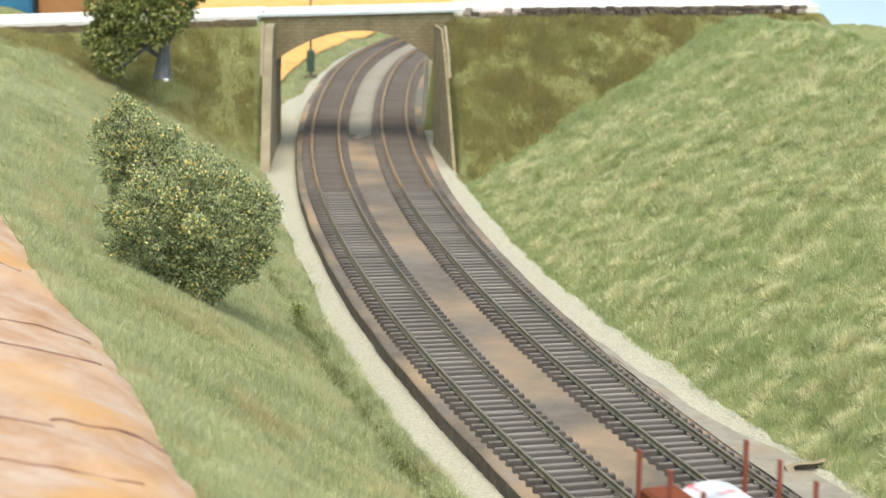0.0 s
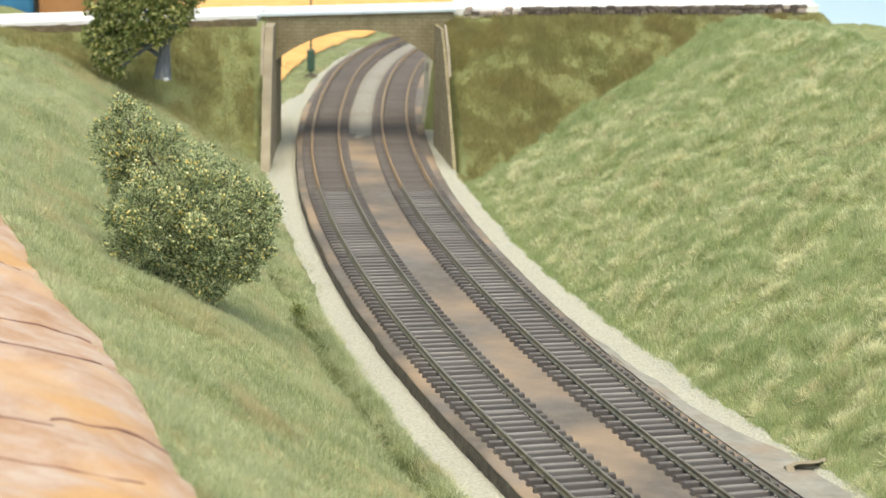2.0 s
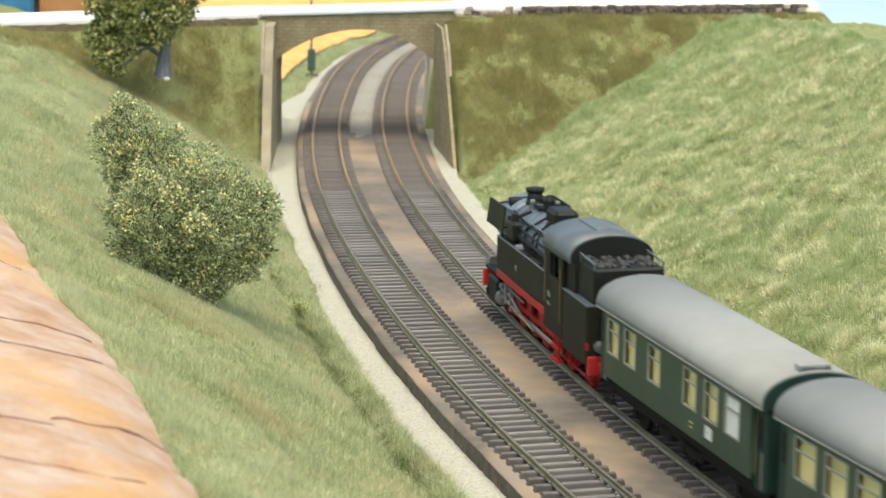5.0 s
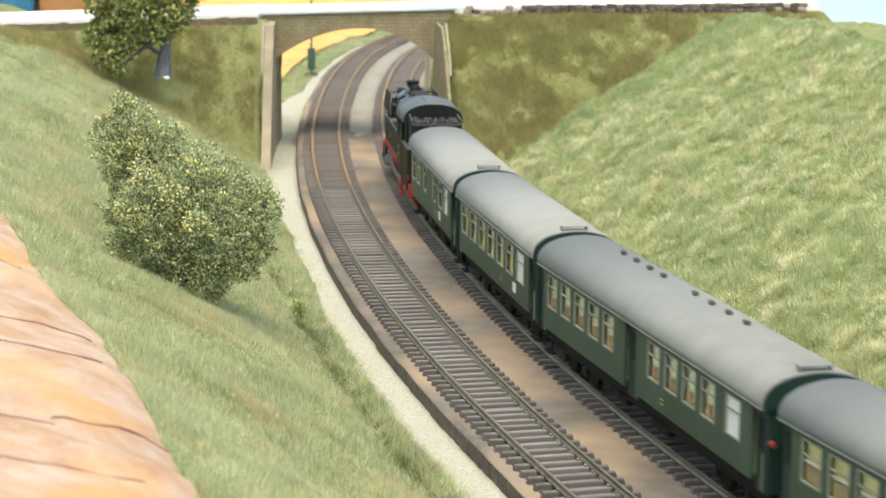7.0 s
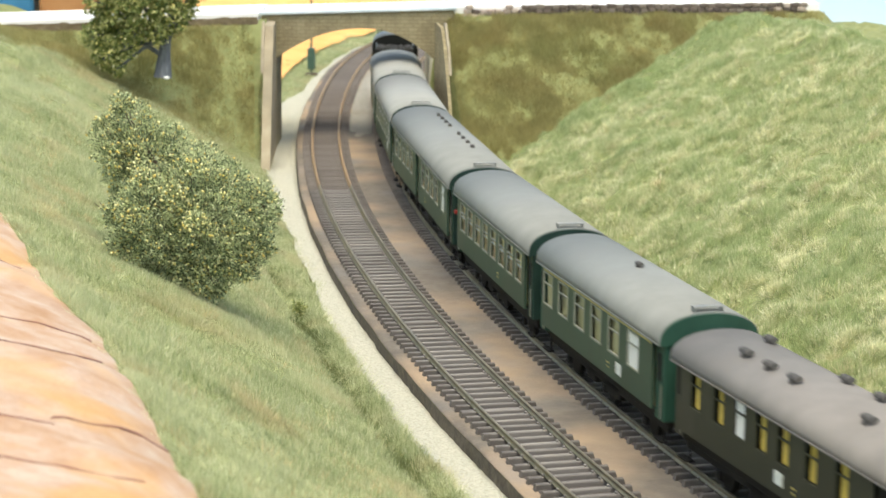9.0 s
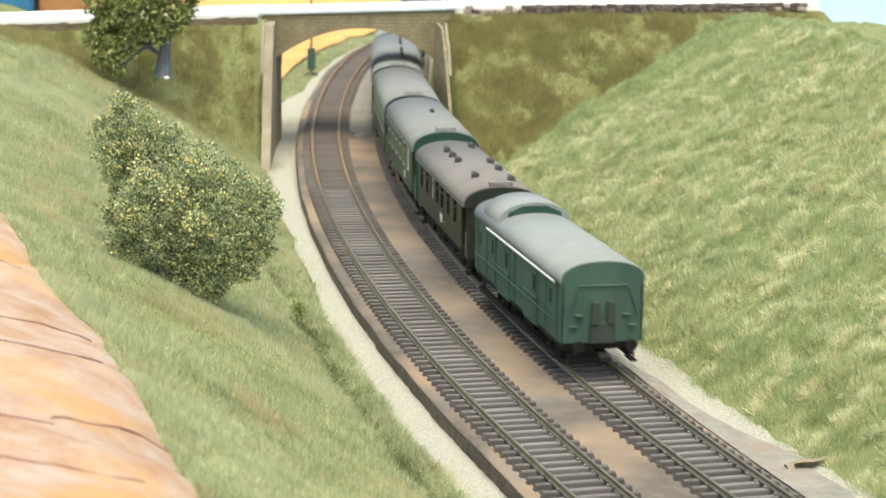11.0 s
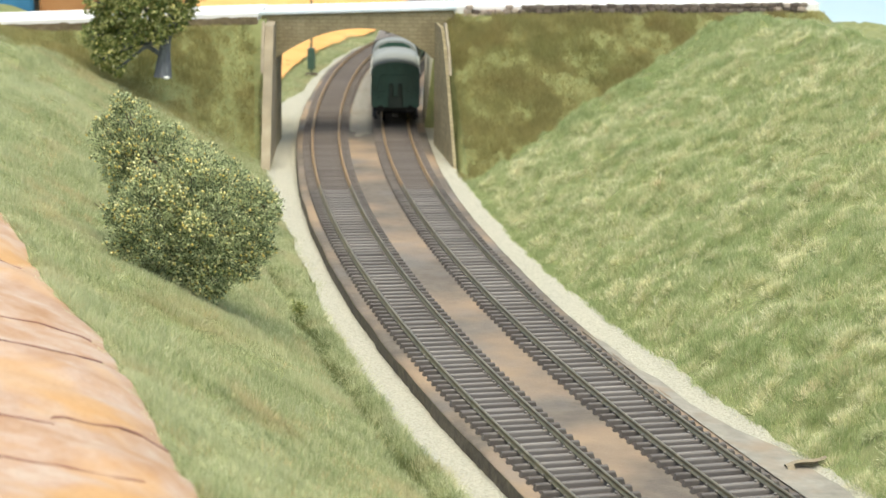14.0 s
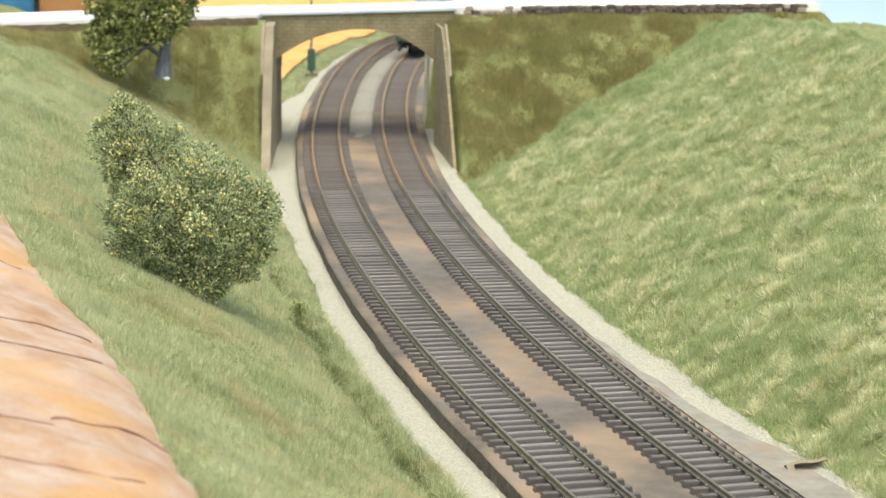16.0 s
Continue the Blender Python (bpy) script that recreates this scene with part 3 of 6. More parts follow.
stone_wall = thing("stone_wall", "low dark rubble stone wall along the road", "wall", kind="structure")
bm = nb()
box(bm, -2.6, 2.6, -1.9, 1.9, -1.5, 1.5, 0.5)
bmesh.ops.scale(bm, vec=(MM, MM, MM), verts=bm.verts)
STONE = bpy.data.meshes.new("stone")
bm.to_mesh(STONE)
bm.free()
STONE.materials.append(M_DARKSTONE)
STONE_PALE = STONE.copy()
STONE_PALE.materials.clear()
STONE_PALE.materials.append(M_PALESTONE)
rnd = random.Random(9)
for course in range(3):
    x = 13.0 + course * 1.3
    while x < 238:
        y = float(road_front(x))
        pale = x < 52 and rnd.random() < 0.7 or x > 215 and rnd.random() < 0.4
        if not (x < 50 and course == 2 and rnd.random() < 0.55):
            ob = new("stone", STONE_PALE if pale else STONE)
            ob.parent = stone_wall
            ob.matrix_basis = Matrix.Translation((x * MM, (y + 0.5 + rnd.uniform(-0.5, 0.5)) * MM, (float(road_z(x)) - 3.4 + course * 2.75 + rnd.uniform(-0.3, 0.3)) * MM)) @ Euler(
                (rnd.uniform(-0.1, 0.1), rnd.uniform(-0.08, 0.08), 0.2 + rnd.uniform(-0.1, 0.1))).to_matrix().to_4x4() @ Matrix.Diagonal((rnd.uniform(0.85, 1.1), 1, rnd.uniform(0.85, 1.05), 1))
        x += rnd.uniform(4.7, 5.6)

# ---- beyond the road: a pale blue board, and the hall's floor under the layout ----
bm = nb()
box(bm, 235, 1500, 1575, 3200, 20, 40)
tagged(part("painted_board", bm, M_WATER), "pale blue painted board behind the embankment", "board", kind="structure")
bm = nb()
box(bm, -4000, 4000, -4000, 6000, -1020, -1000)
tagged(part("floor", bm, M_HALLFLOOR), "plain grey-brown hall floor under the layout", "floor", kind="structure")

# goods stored behind the road
M_BOXBLUE = material("box_blue", [(0.3, (0.03, 0.16, 0.32)), (0.7, (0.05, 0.22, 0.40))], 40, bump=0.1, rough=0.5)
M_BOXBROWN = material("box_brown", [(0.3, (0.36, 0.16, 0.06)), (0.7, (0.48, 0.24, 0.10))], 40, bump=0.1, rough=0.8)
for x0, x1, mat, lab in ((-330, -276, M_BOXBLUE, "teal-blue storage box behind the road"), (-272, -212, M_BOXBROWN, "orange-brown cardboard box behind the road")):
    bm = nb()
    box(bm, x0, x1, 1440, 1480, 30, 110, 2)
    bx_ = thing("storage_box", lab, "box")
    part("body", bm, mat, bx_)
    bm = nb()
    box(bm, x0 - 1, x1 + 1, 1439, 1481, 110.2, 114, 1)
    part("lid", bm, mat, bx_)
    bm = nb()
    box(bm, x0 + 4, x1 - 4, 1445, 1475, -10, 29.8)
    part("foot", bm, M_BEDEDGE, bx_)

# ---- static grass ----
def grass(name, count, s_lim, d_lim, seed, label, length, keep, mat, wide=0.13):
    """Many upright fibres in tufts on the scenery, as one mass."""
    r = np.random.RandomState(seed)
    s, d = r.uniform(*s_lim, count), r.uniform(*d_lim, count)
    x, y, _ = line(s, d)
    tuft = vnoise(x, y, 13, seed + 1) + 0.7 * vnoise(x, y, 6, seed + 2)
    ok = keep(s, d, x, y, r.rand(count)) & (r.rand(count) < np.clip(0.7 + 0.9 * tuft, 0.4, 1))
    s, d, x, y, tuft = s[ok], d[ok], x[ok], y[ok], tuft[ok]
    n = len(s)
    z = ground_z(s, d) - 0.3
    ln = length * (0.55 + 0.6 * r.rand(n)) * (0.85 + 0.9 * np.clip(tuft, -0.4, 0.6))
    # fibres lie over in tufts, each tuft its own way
    ang = vnoise(x, y, 17, seed + 3) * 9 + r.normal(0, 1.7, n)
    lean = np.abs(r.normal(0.35, 0.30, n)) + 0.3 * np.clip(tuft, 0, 1)
    tx, ty = np.cos(ang) * np.sin(lean), np.sin(ang) * np.sin(lean)
    tz = np.cos(lean)
    w = wide * (0.7 + 0.6 * r.rand(n))
    side = r.uniform(0, 6.283, n)
    base = np.stack([x, y, z], -1)
    off = np.stack([np.cos(side) * w, np.sin(side) * w, 0 * w], -1)
    tip = base + np.stack([tx * ln, ty * ln, tz * ln], -1)
    v = np.stack([base - off, base + off, tip], 1).reshape(-1, 3)
    f = np.arange(n * 3).reshape(-1, 3)
    return tagged(mesh_part(name, v, f, mat), label, "grass", kind="stuff")


def keep_right(s, d, x, y, u):
    return (d > gravel_edge(s) + 1.5 * (u - 0.6)) & (y < road_front(x) - 1) & ~((y > 1270) & (x < 0.125 * (road_front(x) - y)))


def keep_left(s, d, x, y, u):
    edge = bare_edge(s) + 1.5 * (u - 0.5)
    on_bank = d < toe_edge(s)
    bare_here = (d < edge) & (s < 322 - 10 * vnoise(s, d, 20, 77))
    dip = (np.abs(d + 48) < 4.5) & (s < 320) & (u < 0.65)
    return on_bank & ~bare_here & ~dip & (y < road_front(x) - 3) & ~((y > 1270) & (x > -113 + 0.04 * (road_front(x) - y)))


def gully(x, y):
    return ((x - 50) * -98 + (y - 1249) * 133) / 165


def keep_bank(s, d, x, y, u):
    return keep_right(s, d, x, y, u) & (gully(x, y) < 12 + 10 * u)


def keep_slope(s, d, x, y, u):
    return keep_right(s, d, x, y, u) & (gully(x, y) > 8 + 10 * u)


def keep_left_bank(s, d, x, y, u):
    return keep_left(s, d, x, y, u) & (road_front(x) - y > 70 + 20 * u + 0.25 * (x + 110))


def keep_left_slope(s, d, x, y, u):
    return keep_left(s, d, x, y, u) & (road_front(x) - y < 80 + 20 * u + 0.25 * (x + 110))


def keep_toe(s, d, x, y, u):
    edge = toe_edge(s)
    return (d < edge) & (d > edge - 3 - 7 * u * u)


def keep_far(s, d, x, y, u):
    return (y > road_front(x) + ROAD_W + 8) & ((d > 0) | (d < toe_edge(s)))


grass("grass", 1150000, (-140, 700), (76, 272), 101, "long tufted pale green static grass on the bank", 3.6, keep_bank, M_GRASS, 0.135)
grass("grass", 1150000, (440, 780), (76, 400), 111, "brownish olive static grass on the embankment", 3.6, keep_slope, M_GRASS_OLIVE_SHADED, 0.17)
grass("grass", 760000, (-250, 720), (-175, -31), 121, "short soft green static grass on the bank", 3.6, keep_left_bank, M_GRASS_SOFT, 0.14)
grass("grass", 200000, (100, 700), (-330, -165), 131, "short soft green static grass on the bank top", 3.6, keep_left_bank, M_GRASS_SOFT, 0.15)
grass("grass", 560000, (480, 780), (-330, -45), 136, "brownish olive static grass on the embankment", 3.6, keep_left_slope, M_GRASS_OLIVE_SHADED, 0.17)
grass("grass", 30000, (880, 1500), (-60, -24), 141, "short green grass beside the far track", 3.5, keep_far, M_GRASS_SOFT, 0.25)
grass("grass", 25000, (760, 1500), (80, 160), 151, "short green grass beside the far track", 3.5, keep_far, M_GRASS, 0.25)

M_DRY = material("dry_grass", [(0.2, (0.42, 0.33, 0.16)), (0.5, (0.58, 0.47, 0.25)), (0.8, (0.74, 0.64, 0.40))], 60, detail=4, bump=0, rough=0.85, island=0.5, thin=0.35)
M_STRAW = material("straw_grass", [(0.2, (0.52, 0.54, 0.28)), (0.5, (0.74, 0.72, 0.45)), (0.8, (0.90, 0.87, 0.66))], 60, detail=4, bump=0, rough=0.8, island=0.45, thin=0.35,
                   spots=((0.62, 0.48, 0.28), 40, 0.58, 0.72, 0.5))


def tufts(name, count, s_lim, d_lim, seed, label, keep, mat, blades=40, spread=3.2, length=6.0, wide=0.11, on_mounds=False):
    """Clumps of longer fibres that fan out from their middle."""
    r = np.random.RandomState(seed)
    cs, cd = r.uniform(*s_lim, count), r.uniform(*d_lim, count)
    cx, cy, _ = line(cs, cd)
    lie = 0.9 * mound(cs, cd) - 0.12 if on_mounds else vnoise(cx, cy, 45, seed + 1)
    ok = keep(cs, cd, cx, cy, r.rand(count)) & (lie + 0.45 * r.rand(count) > 0.05)
    cs, cd = np.repeat(cs[ok], blades), np.repeat(cd[ok], blades)
    n = len(cs)
    size = np.repeat(r.uniform(0.6, 1.25, ok.sum()), blades)
    ang, rad = r.uniform(0, 6.283, n), np.sqrt(r.rand(n)) * size
    s, d = cs + np.cos(ang) * rad * spread, cd + np.sin(ang) * rad * spread
    x, y, h = line(s, d)
    z = ground_z(s, d) - 0.4
    ln = length * size * (0.6 + 0.5 * r.rand(n))
    lean = 0.1 + 1.25 * rad + r.normal(0, 0.22, n)
    ox, oy = np.sin(ang) * np.cos(h) + np.cos(ang) * np.sin(h), np.cos(ang) * np.cos(h) - np.sin(ang) * np.sin(h)
    tip = np.stack([x + ox * np.sin(lean) * ln, y + oy * np.sin(lean) * ln, z + np.cos(lean) * ln], -1)
    base = np.stack([x, y, z], -1)
    side = r.uniform(0, 6.283, n)
    w = wide * (0.7 + 0.6 * r.rand(n))
    off = np.stack([np.cos(side) * w, np.sin(side) * w, 0 * w], -1)
    v = np.stack([base - off, base + off, tip], 1).reshape(-1, 3)
    f = np.arange(n * 3).reshape(-1, 3)
    return tagged(mesh_part(name, v, f, mat), label, "grass", kind="stuff")


tufts("grass_tufts", 5600, (-130, 520), (85, 262), 201, "straw-coloured grass tufts on the bank", keep_bank, M_STRAW, 80, 2.9, 5.2, 0.15, True)
tufts("grass_tufts", 1500, (-130, 520), (85, 262), 206, "fresh green grass tufts on the bank", keep_bank, M_GRASS, 70, 2.9, 4.6, 0.14)
tufts("grass_tufts", 2600, (-240, 700), (-165, -40), 211, "pale grass tufts on the bank", keep_left_bank, M_GRASS_SOFT, 80, 3.2, 4.8, 0.14)
tufts("grass_tufts", 2600, (-240, 640), (-62, -28), 241, "soft green turf overhanging the gravel", keep_toe, M_GRASS_SOFT, 60, 3.0, 4.4)
tufts("grass_tufts", 500, (-240, 640), (-62, -28), 246, "brownish grass at the edge of the gravel", keep_toe, M_GRASS_OLIVE_SHADED, 40, 2.4, 3.6)
tufts("grass_tufts", 1900, (440, 780), (80, 380), 221, "brownish grass cushions on the embankment", keep_slope, M_GRASS_OLIVE_SHADED, 90, 5.0, 5.0, 0.17)
tufts("grass_tufts", 900, (480, 780), (-330, -45), 231, "brownish grass cushions on the embankment", keep_left_slope, M_GRASS_OLIVE_SHADED, 80, 5.0, 5.0, 0.17)


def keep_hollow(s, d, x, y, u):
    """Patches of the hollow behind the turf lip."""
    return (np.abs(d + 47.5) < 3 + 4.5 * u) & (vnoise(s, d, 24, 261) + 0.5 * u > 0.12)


def keep_lip(s, d, x, y, u):
    return np.abs(d + 39) < 4 * u + 1


tufts("grass_tufts", 2200, (-240, 330), (-57, -39), 256, "dark green grass with painted-in overhang shade in the hollow above the gravel", keep_hollow, M_GRASS_HOLLOW_SHADE, 60, 3.2, 5.0)
tufts("grass_tufts", 700, (-240, 330), (-46, -33), 261, "longer pale turf on the lip above the gravel", keep_lip, M_GRASS_SOFT, 70, 3.0, 6.4)
tufts("grass_tufts", 600, (-240, 600), (-165, -50), 266, "dry straw tufts on the bank", keep_left_bank, M_DRY, 60, 3.6, 4.8)


def keep_fleck(s, d, x, y, u):
    gap = bare_edge(s) - d
    return (gap > 0) & (gap < 2 + 9 * u * u) & (s < 60)


tufts("grass_tufts", 260, (-235, 60), (-172, -145), 251, "stray green grass flecks on the bare plaster", keep_fleck, M_GRASS_SOFT, 22, 1.3, 2.6)

# ---- bush and tree ----
M_LEAF = material("leaf_flock", [(0.25, (0.11, 0.15, 0.07)), (0.5, (0.43, 0.49, 0.275)), (0.75, (0.74, 0.79, 0.47))], 60, bump=0, rough=0.7, island=0.9, thin=0.4)
M_LEAF_DARK = material("leaf_dark", [(0.2, (0.08, 0.12, 0.03)), (0.5, (0.24, 0.28, 0.085)), (0.8, (0.60, 0.58, 0.24))], 60, bump=0, rough=0.7, island=0.6, thin=0.3)
M_BLOSSOM = material("blossom_yellow", [(0.2, (0.84, 0.66, 0.20)), (0.5, (0.90, 0.82, 0.38)), (0.8, (0.93, 0.90, 0.60))], 200, bump=0, rough=0.6, island=0.7, thin=0.3)
M_TWIG = material("twig_brown", [(0.3, (0.06, 0.045, 0.03)), (0.7, (0.16, 0.12, 0.08))], 300, bump=0.4, rough=0.9)
M_TRUNK = material("trunk_grey", [(0.3, (0.06, 0.07, 0.08)), (0.7, (0.22, 0.23, 0.25))], 250, bump=0.6, rough=0.8, stretch=(1, 1, 0.3))
M_PUTTY = material("white_putty", [(0.3, (0.7, 0.7, 0.68)), (0.7, (0.85, 0.85, 0.83))], 100, bump=0.3)


def flakes(points, sizes, seed, stretch=1.0, along=None):
    """Small bent leaf flakes at the given points."""
    r = np.random.RandomState(seed)
    n = len(points)
    a = r.normal(size=(n, 3))
    if along is not None:
        a = along + 0.55 * a + np.array([0, 0, 0.35])
    a /= np.linalg.norm(a, axis=1)[:, None]
    b = np.cross(a, r.normal(size=(n, 3))); b /= np.linalg.norm(b, axis=1)[:, None]
    c = np.cross(a, b)
    a, b, c = a * (sizes * stretch)[:, None], b * sizes[:, None] * 0.5, c * sizes[:, None] * 0.18
    p = np.asarray(points)
    v = np.stack([p - a, p + b + c, p + a, p - b + c], 1).reshape(-1, 3)
    i = np.arange(n)[:, None] * 4
    return v, np.concatenate([i + np.array([[0, 1, 2]]), i + np.array([[0, 2, 3]])], 1).reshape(-1, 3)


def crown_points(blobs, n, seed, shell=0.55):
    """Points in the outer shell of a heap of lumps, with an uneven edge."""
    r = np.random.RandomState(seed)
    vol = np.array([b[3] ** 2 for b in blobs]); vol = vol / vol.sum()
    pick = r.choice(len(blobs), n, p=vol)
    bl_ = np.array(blobs)[pick]
    u = r.normal(size=(n, 3)); u /= np.linalg.norm(u, axis=1)[:, None]
    rad = bl_[:, 3] * (shell + (1.06 - shell) * r.rand(n) ** 0.6)
    uneven = 1 + 0.16 * np.sin(u[:, 0] * 7 + pick) * np.sin(u[:, 1] * 6 + 2 * pick) + 0.10 * np.sin(u[:, 2] * 13 + pick)
    return bl_[:, :3] + u * (rad * uneven)[:, None], u


def woody(base, blobs, r0, seed, mat, name, parent, lean=(0, 0)):
    """A tapered trunk that forks into limbs and twigs towards the lumps."""
    rn = random.Random(seed)
    bm = nb()
    top = Vector((base[0] + lean[0], base[1] + lean[1], base[2] + (max(b[2] for b in blobs) - base[2]) * 0.55))
    prev, pr = Vector(base) - Vector((0, 0, 2)), r0
    for k in range(1, 5):
        q = Vector(base).lerp(top, k / 4) + Vector((rn.uniform(-0.6, 0.6), rn.uniform(-0.6, 0.6), 0))
        tube(bm, prev, q, pr, pr * 0.8, 8)
        prev, pr = q, pr * 0.8
    for b in blobs:
        start = Vector(base).lerp(top, rn.uniform(0.35, 0.95))
        end = Vector(b[:3])
        midp = start.lerp(end, 0.5) + Vector((0, 0, 1.5))
        tube(bm, start, midp, pr * 0.7, pr * 0.5, 6)
        tube(bm, midp, end, pr * 0.5, pr * 0.25, 6)
        for _ in range(7):
            u = Vector((rn.gauss(0, 1), rn.gauss(0, 1), rn.gauss(0, 1))).normalized()
            tube(bm, end, end + u * b[3] * rn.uniform(0.5, 0.85), pr * 0.22, 0.1, 4, False)
    return part(name, bm, mat, parent)


bx, by, _h0 = line(88, -103)
bz = float(ground_z(88, -103))
bush = thing("bush", "dense grey-green bush with tiny yellow blossoms on the grassy bank", "bush")
rb = np.random.RandomState(5)
# lumps: (across, depth, up, radius) from the foot of the bush
LUMPS = ((-6, 2, 18, 14), (10, -4, 16, 14), (20, 3, 27, 12), (26, 0, 36, 11), (12, -9, 32, 14), (-5, -8, 34, 15), (-17, 4, 34, 10), (6, -5, 46, 12), (18, 2, 46, 9),
         (-11, 5, 58, 11), (-20, 4, 60, 10), (-17, 4, 73, 8), (-25, 6, 66, 7), (-3, 6, 63, 7), (-8, -8, 10, 10), (12, -6, 10, 8), (-16, -3, 20, 10), (32, 2, 38, 6), (-20, 2, 80, 4),
         (-22, 6, 50, 6), (-9, -9, 42, 11), (28, 0, 22, 7), (10, 0, 55, 8), (24, -4, 17, 8))
blobs = [(bx + a - 1.5, by + b - 3, bz + c * 0.88 - 2.6, q) for a, b, c, q in LUMPS]
rl = random.Random(31)
sprigs = []
for q in blobs:
    for _ in range(7):
        u = Vector((rl.gauss(0, 1), rl.gauss(0, 1), rl.gauss(0.2, 1))).normalized() * q[3] * rl.uniform(0.75, 0.95)
        sprigs.append((q[0] + u.x, q[1] + u.y, q[2] + u.z, q[3] * rl.uniform(0.2, 0.32)))
woody((bx + 1, by - 2, bz), blobs, 2.2, 3, M_TWIG, "trunk", bush)
pts, _u = crown_points(blobs, 75000, 12, 0.7)
pts2, _u2 = crown_points(sprigs, 45000, 17, 0.3)
pts, _u = np.concatenate([pts, pts2]), np.concatenate([_u, _u2])
v, f = flakes(pts, rb.uniform(0.24, 0.5, len(pts)), 13, 1.9, _u)
crown = tagged(mesh_part("crown", v, f, M_LEAF, bush), "grey-green flocked foliage")
pts, _u = crown_points(sprigs, 5000, 14, 0.9)
v, f = flakes(pts, rb.uniform(0.22, 0.4, len(pts)), 15, 3.6, _u)
mesh_part("twig_tip", v, f, M_LEAF, crown)


def beads(points, sizes):
    """Tiny eight-sided beads."""
    p = np.asarray(points)
    o = np.array([[1, 0, 0], [-1, 0, 0], [0, 1, 0], [0, -1, 0], [0, 0, 1], [0, 0, -1]], float)
    v = (p[:, None, :] + o[None] * np.asarray(sizes)[:, None, None]).reshape(-1, 3)
    t = np.array([[0, 2, 4], [2, 1, 4], [1, 3, 4], [3, 0, 4], [2, 0, 5], [1, 2, 5], [3, 1, 5], [0, 3, 5]])
    return v, (np.arange(len(p))[:, None, None] * 6 + t[None]).reshape(-1, 3)


pts = np.concatenate([crown_points(sprigs, 3200, 16, 1.1)[0], crown_points(blobs, 1300, 18, 1.04)[0]])
v, f = beads(pts, rb.uniform(0.28, 0.66, len(pts)))
mesh_part("blossoms", v, f, M_BLOSSOM, crown, "tiny yellow blossom flakes")
# a dead twig sticks out near its foot
bm = nb()
tube(bm, (bx - 20, by + 2, bz + 20), (bx - 33, by + 6, bz + 30), 0.35, 0.15, 5)
tube(bm, (bx - 27, by + 4, bz + 25.5), (bx - 31, by + 4, bz + 31), 0.25, 0.1, 5)
part("twig", bm, M_TWIG, bush)

tx0, ty0 = -171.0, 1297.0
TREE_FOOT = (tx0, ty0, 48.0)
tree = thing("tree", "small broad-leaved tree with yellowish leaves below the road", "tree")
TL = ((-16, 0, 46, 12), (0, -3, 50, 14), (14, 0, 46, 12), (-6, -6, 38, 9), (8, -6, 36, 7), (-24, 2, 40, 9), (22, 2, 54, 10), (-12, 0, 60, 15), (6, 0, 64, 15), (-28, -2, 54, 9), (28, 0, 60, 7), (-22, -3, 30, 7),
      (-12, -5, 28, 8), (-31, -4, 34, 8), (-24, -6, 21, 8), (-17, -6, 14, 5), (34, 0, 62, 6))
tb = [(tx0 + a - 9, ty0 + b - 4, 38 + c, q) for a, b, c, q in TL]
woody(TREE_FOOT, tb, 5.6, 8, M_TRUNK, "trunk", tree, (4, 0))
pts, _u = crown_points(tb, 10000, 22)
v, f = flakes(pts, rb.uniform(0.9, 2.0, len(pts)), 23, 1.1)
crown = mesh_part("crown", v, f, M_LEAF_DARK, tree, "leafy crown of dark and yellow-green flakes")
pts, _u = crown_points(tb, 600, 24, 0.9)
v, f = flakes(pts, rb.uniform(0.7, 1.3, len(pts)), 25, 1.0)
mesh_part("yellow_leaves", v, f, M_BLOSSOM, crown, "yellowish leaf flakes")
bm = nb()
bmesh.ops.create_icosphere(bm, subdivisions=2, radius=1.3, matrix=Matrix.Translation((tx0 + 3.0, ty0 - 5.4, 46.6)) @ Matrix.Diagonal((1.5, 0.8, 0.9, 1)))
part("putty", bm, M_PUTTY, tree, "white blob of putty at the foot")

# mast beyond the bridge
M_MAST = material("mast_green", [(0.3, (0.03, 0.07, 0.05)), (0.7, (0.06, 0.12, 0.09))], 200, rough=0.5)
mx, my, _ = line(1082, -31.5)
mz = float(ground_z(1082, -31.5))
mast = thing("signal_mast", "dark green signal mast with a relay box beside the far track", "mast", at=Matrix.Translation((mx * MM, my * MM, mz * MM)))
bm = nb(); tube(bm, (0, 0, 0), (0, 0, 92), 1.0, 0.8, 10); part("pole", bm, M_MAST, mast)
bm = nb(); box(bm, -3.2, 3.2, -2.5, 2.5, 6, 24, 0.6); part("relay_box", bm, M_MAST, mast)
bm = nb(); box(bm, -5, 5, -5, 5, -4, 3.2, 0.8); part("foot", bm, M_TWIG, mast, "dark foot block")
bm = nb(); box(bm, -4, 4, -1.5, 1.5, 74, 90, 0.6); part("signal_head", bm, M_MAST, mast)

# torn flap of ground paper beside the right track
M_PAPER = material("grey_paper", [(0.3, (0.20, 0.19, 0.16)), (0.7, (0.32, 0.305, 0.26))], 140, bump=0.4, rough=0.9, spots=((0.30, 0.22, 0.15), 40, 0.52, 0.7, 0.6))
S, T = np.meshgrid(np.linspace(-205, 140, 40), np.linspace(0, 1, 8), indexing="ij")
DD = 64 + T * (np.interp(S, [-205, -40, -10, 60, 135], [18, 16.5, 10, 8, 3]) + 4.0 * vnoise(S, S * 0, 16, 91))
X, Y, _ = line(S, DD)
Z = BED_TOP + 0.5 + 0.25 * vnoise(S, DD, 12, 92) - 1.3 * T
i = (np.arange(39)[:, None] * 8 + np.arange(7)[None]).ravel()
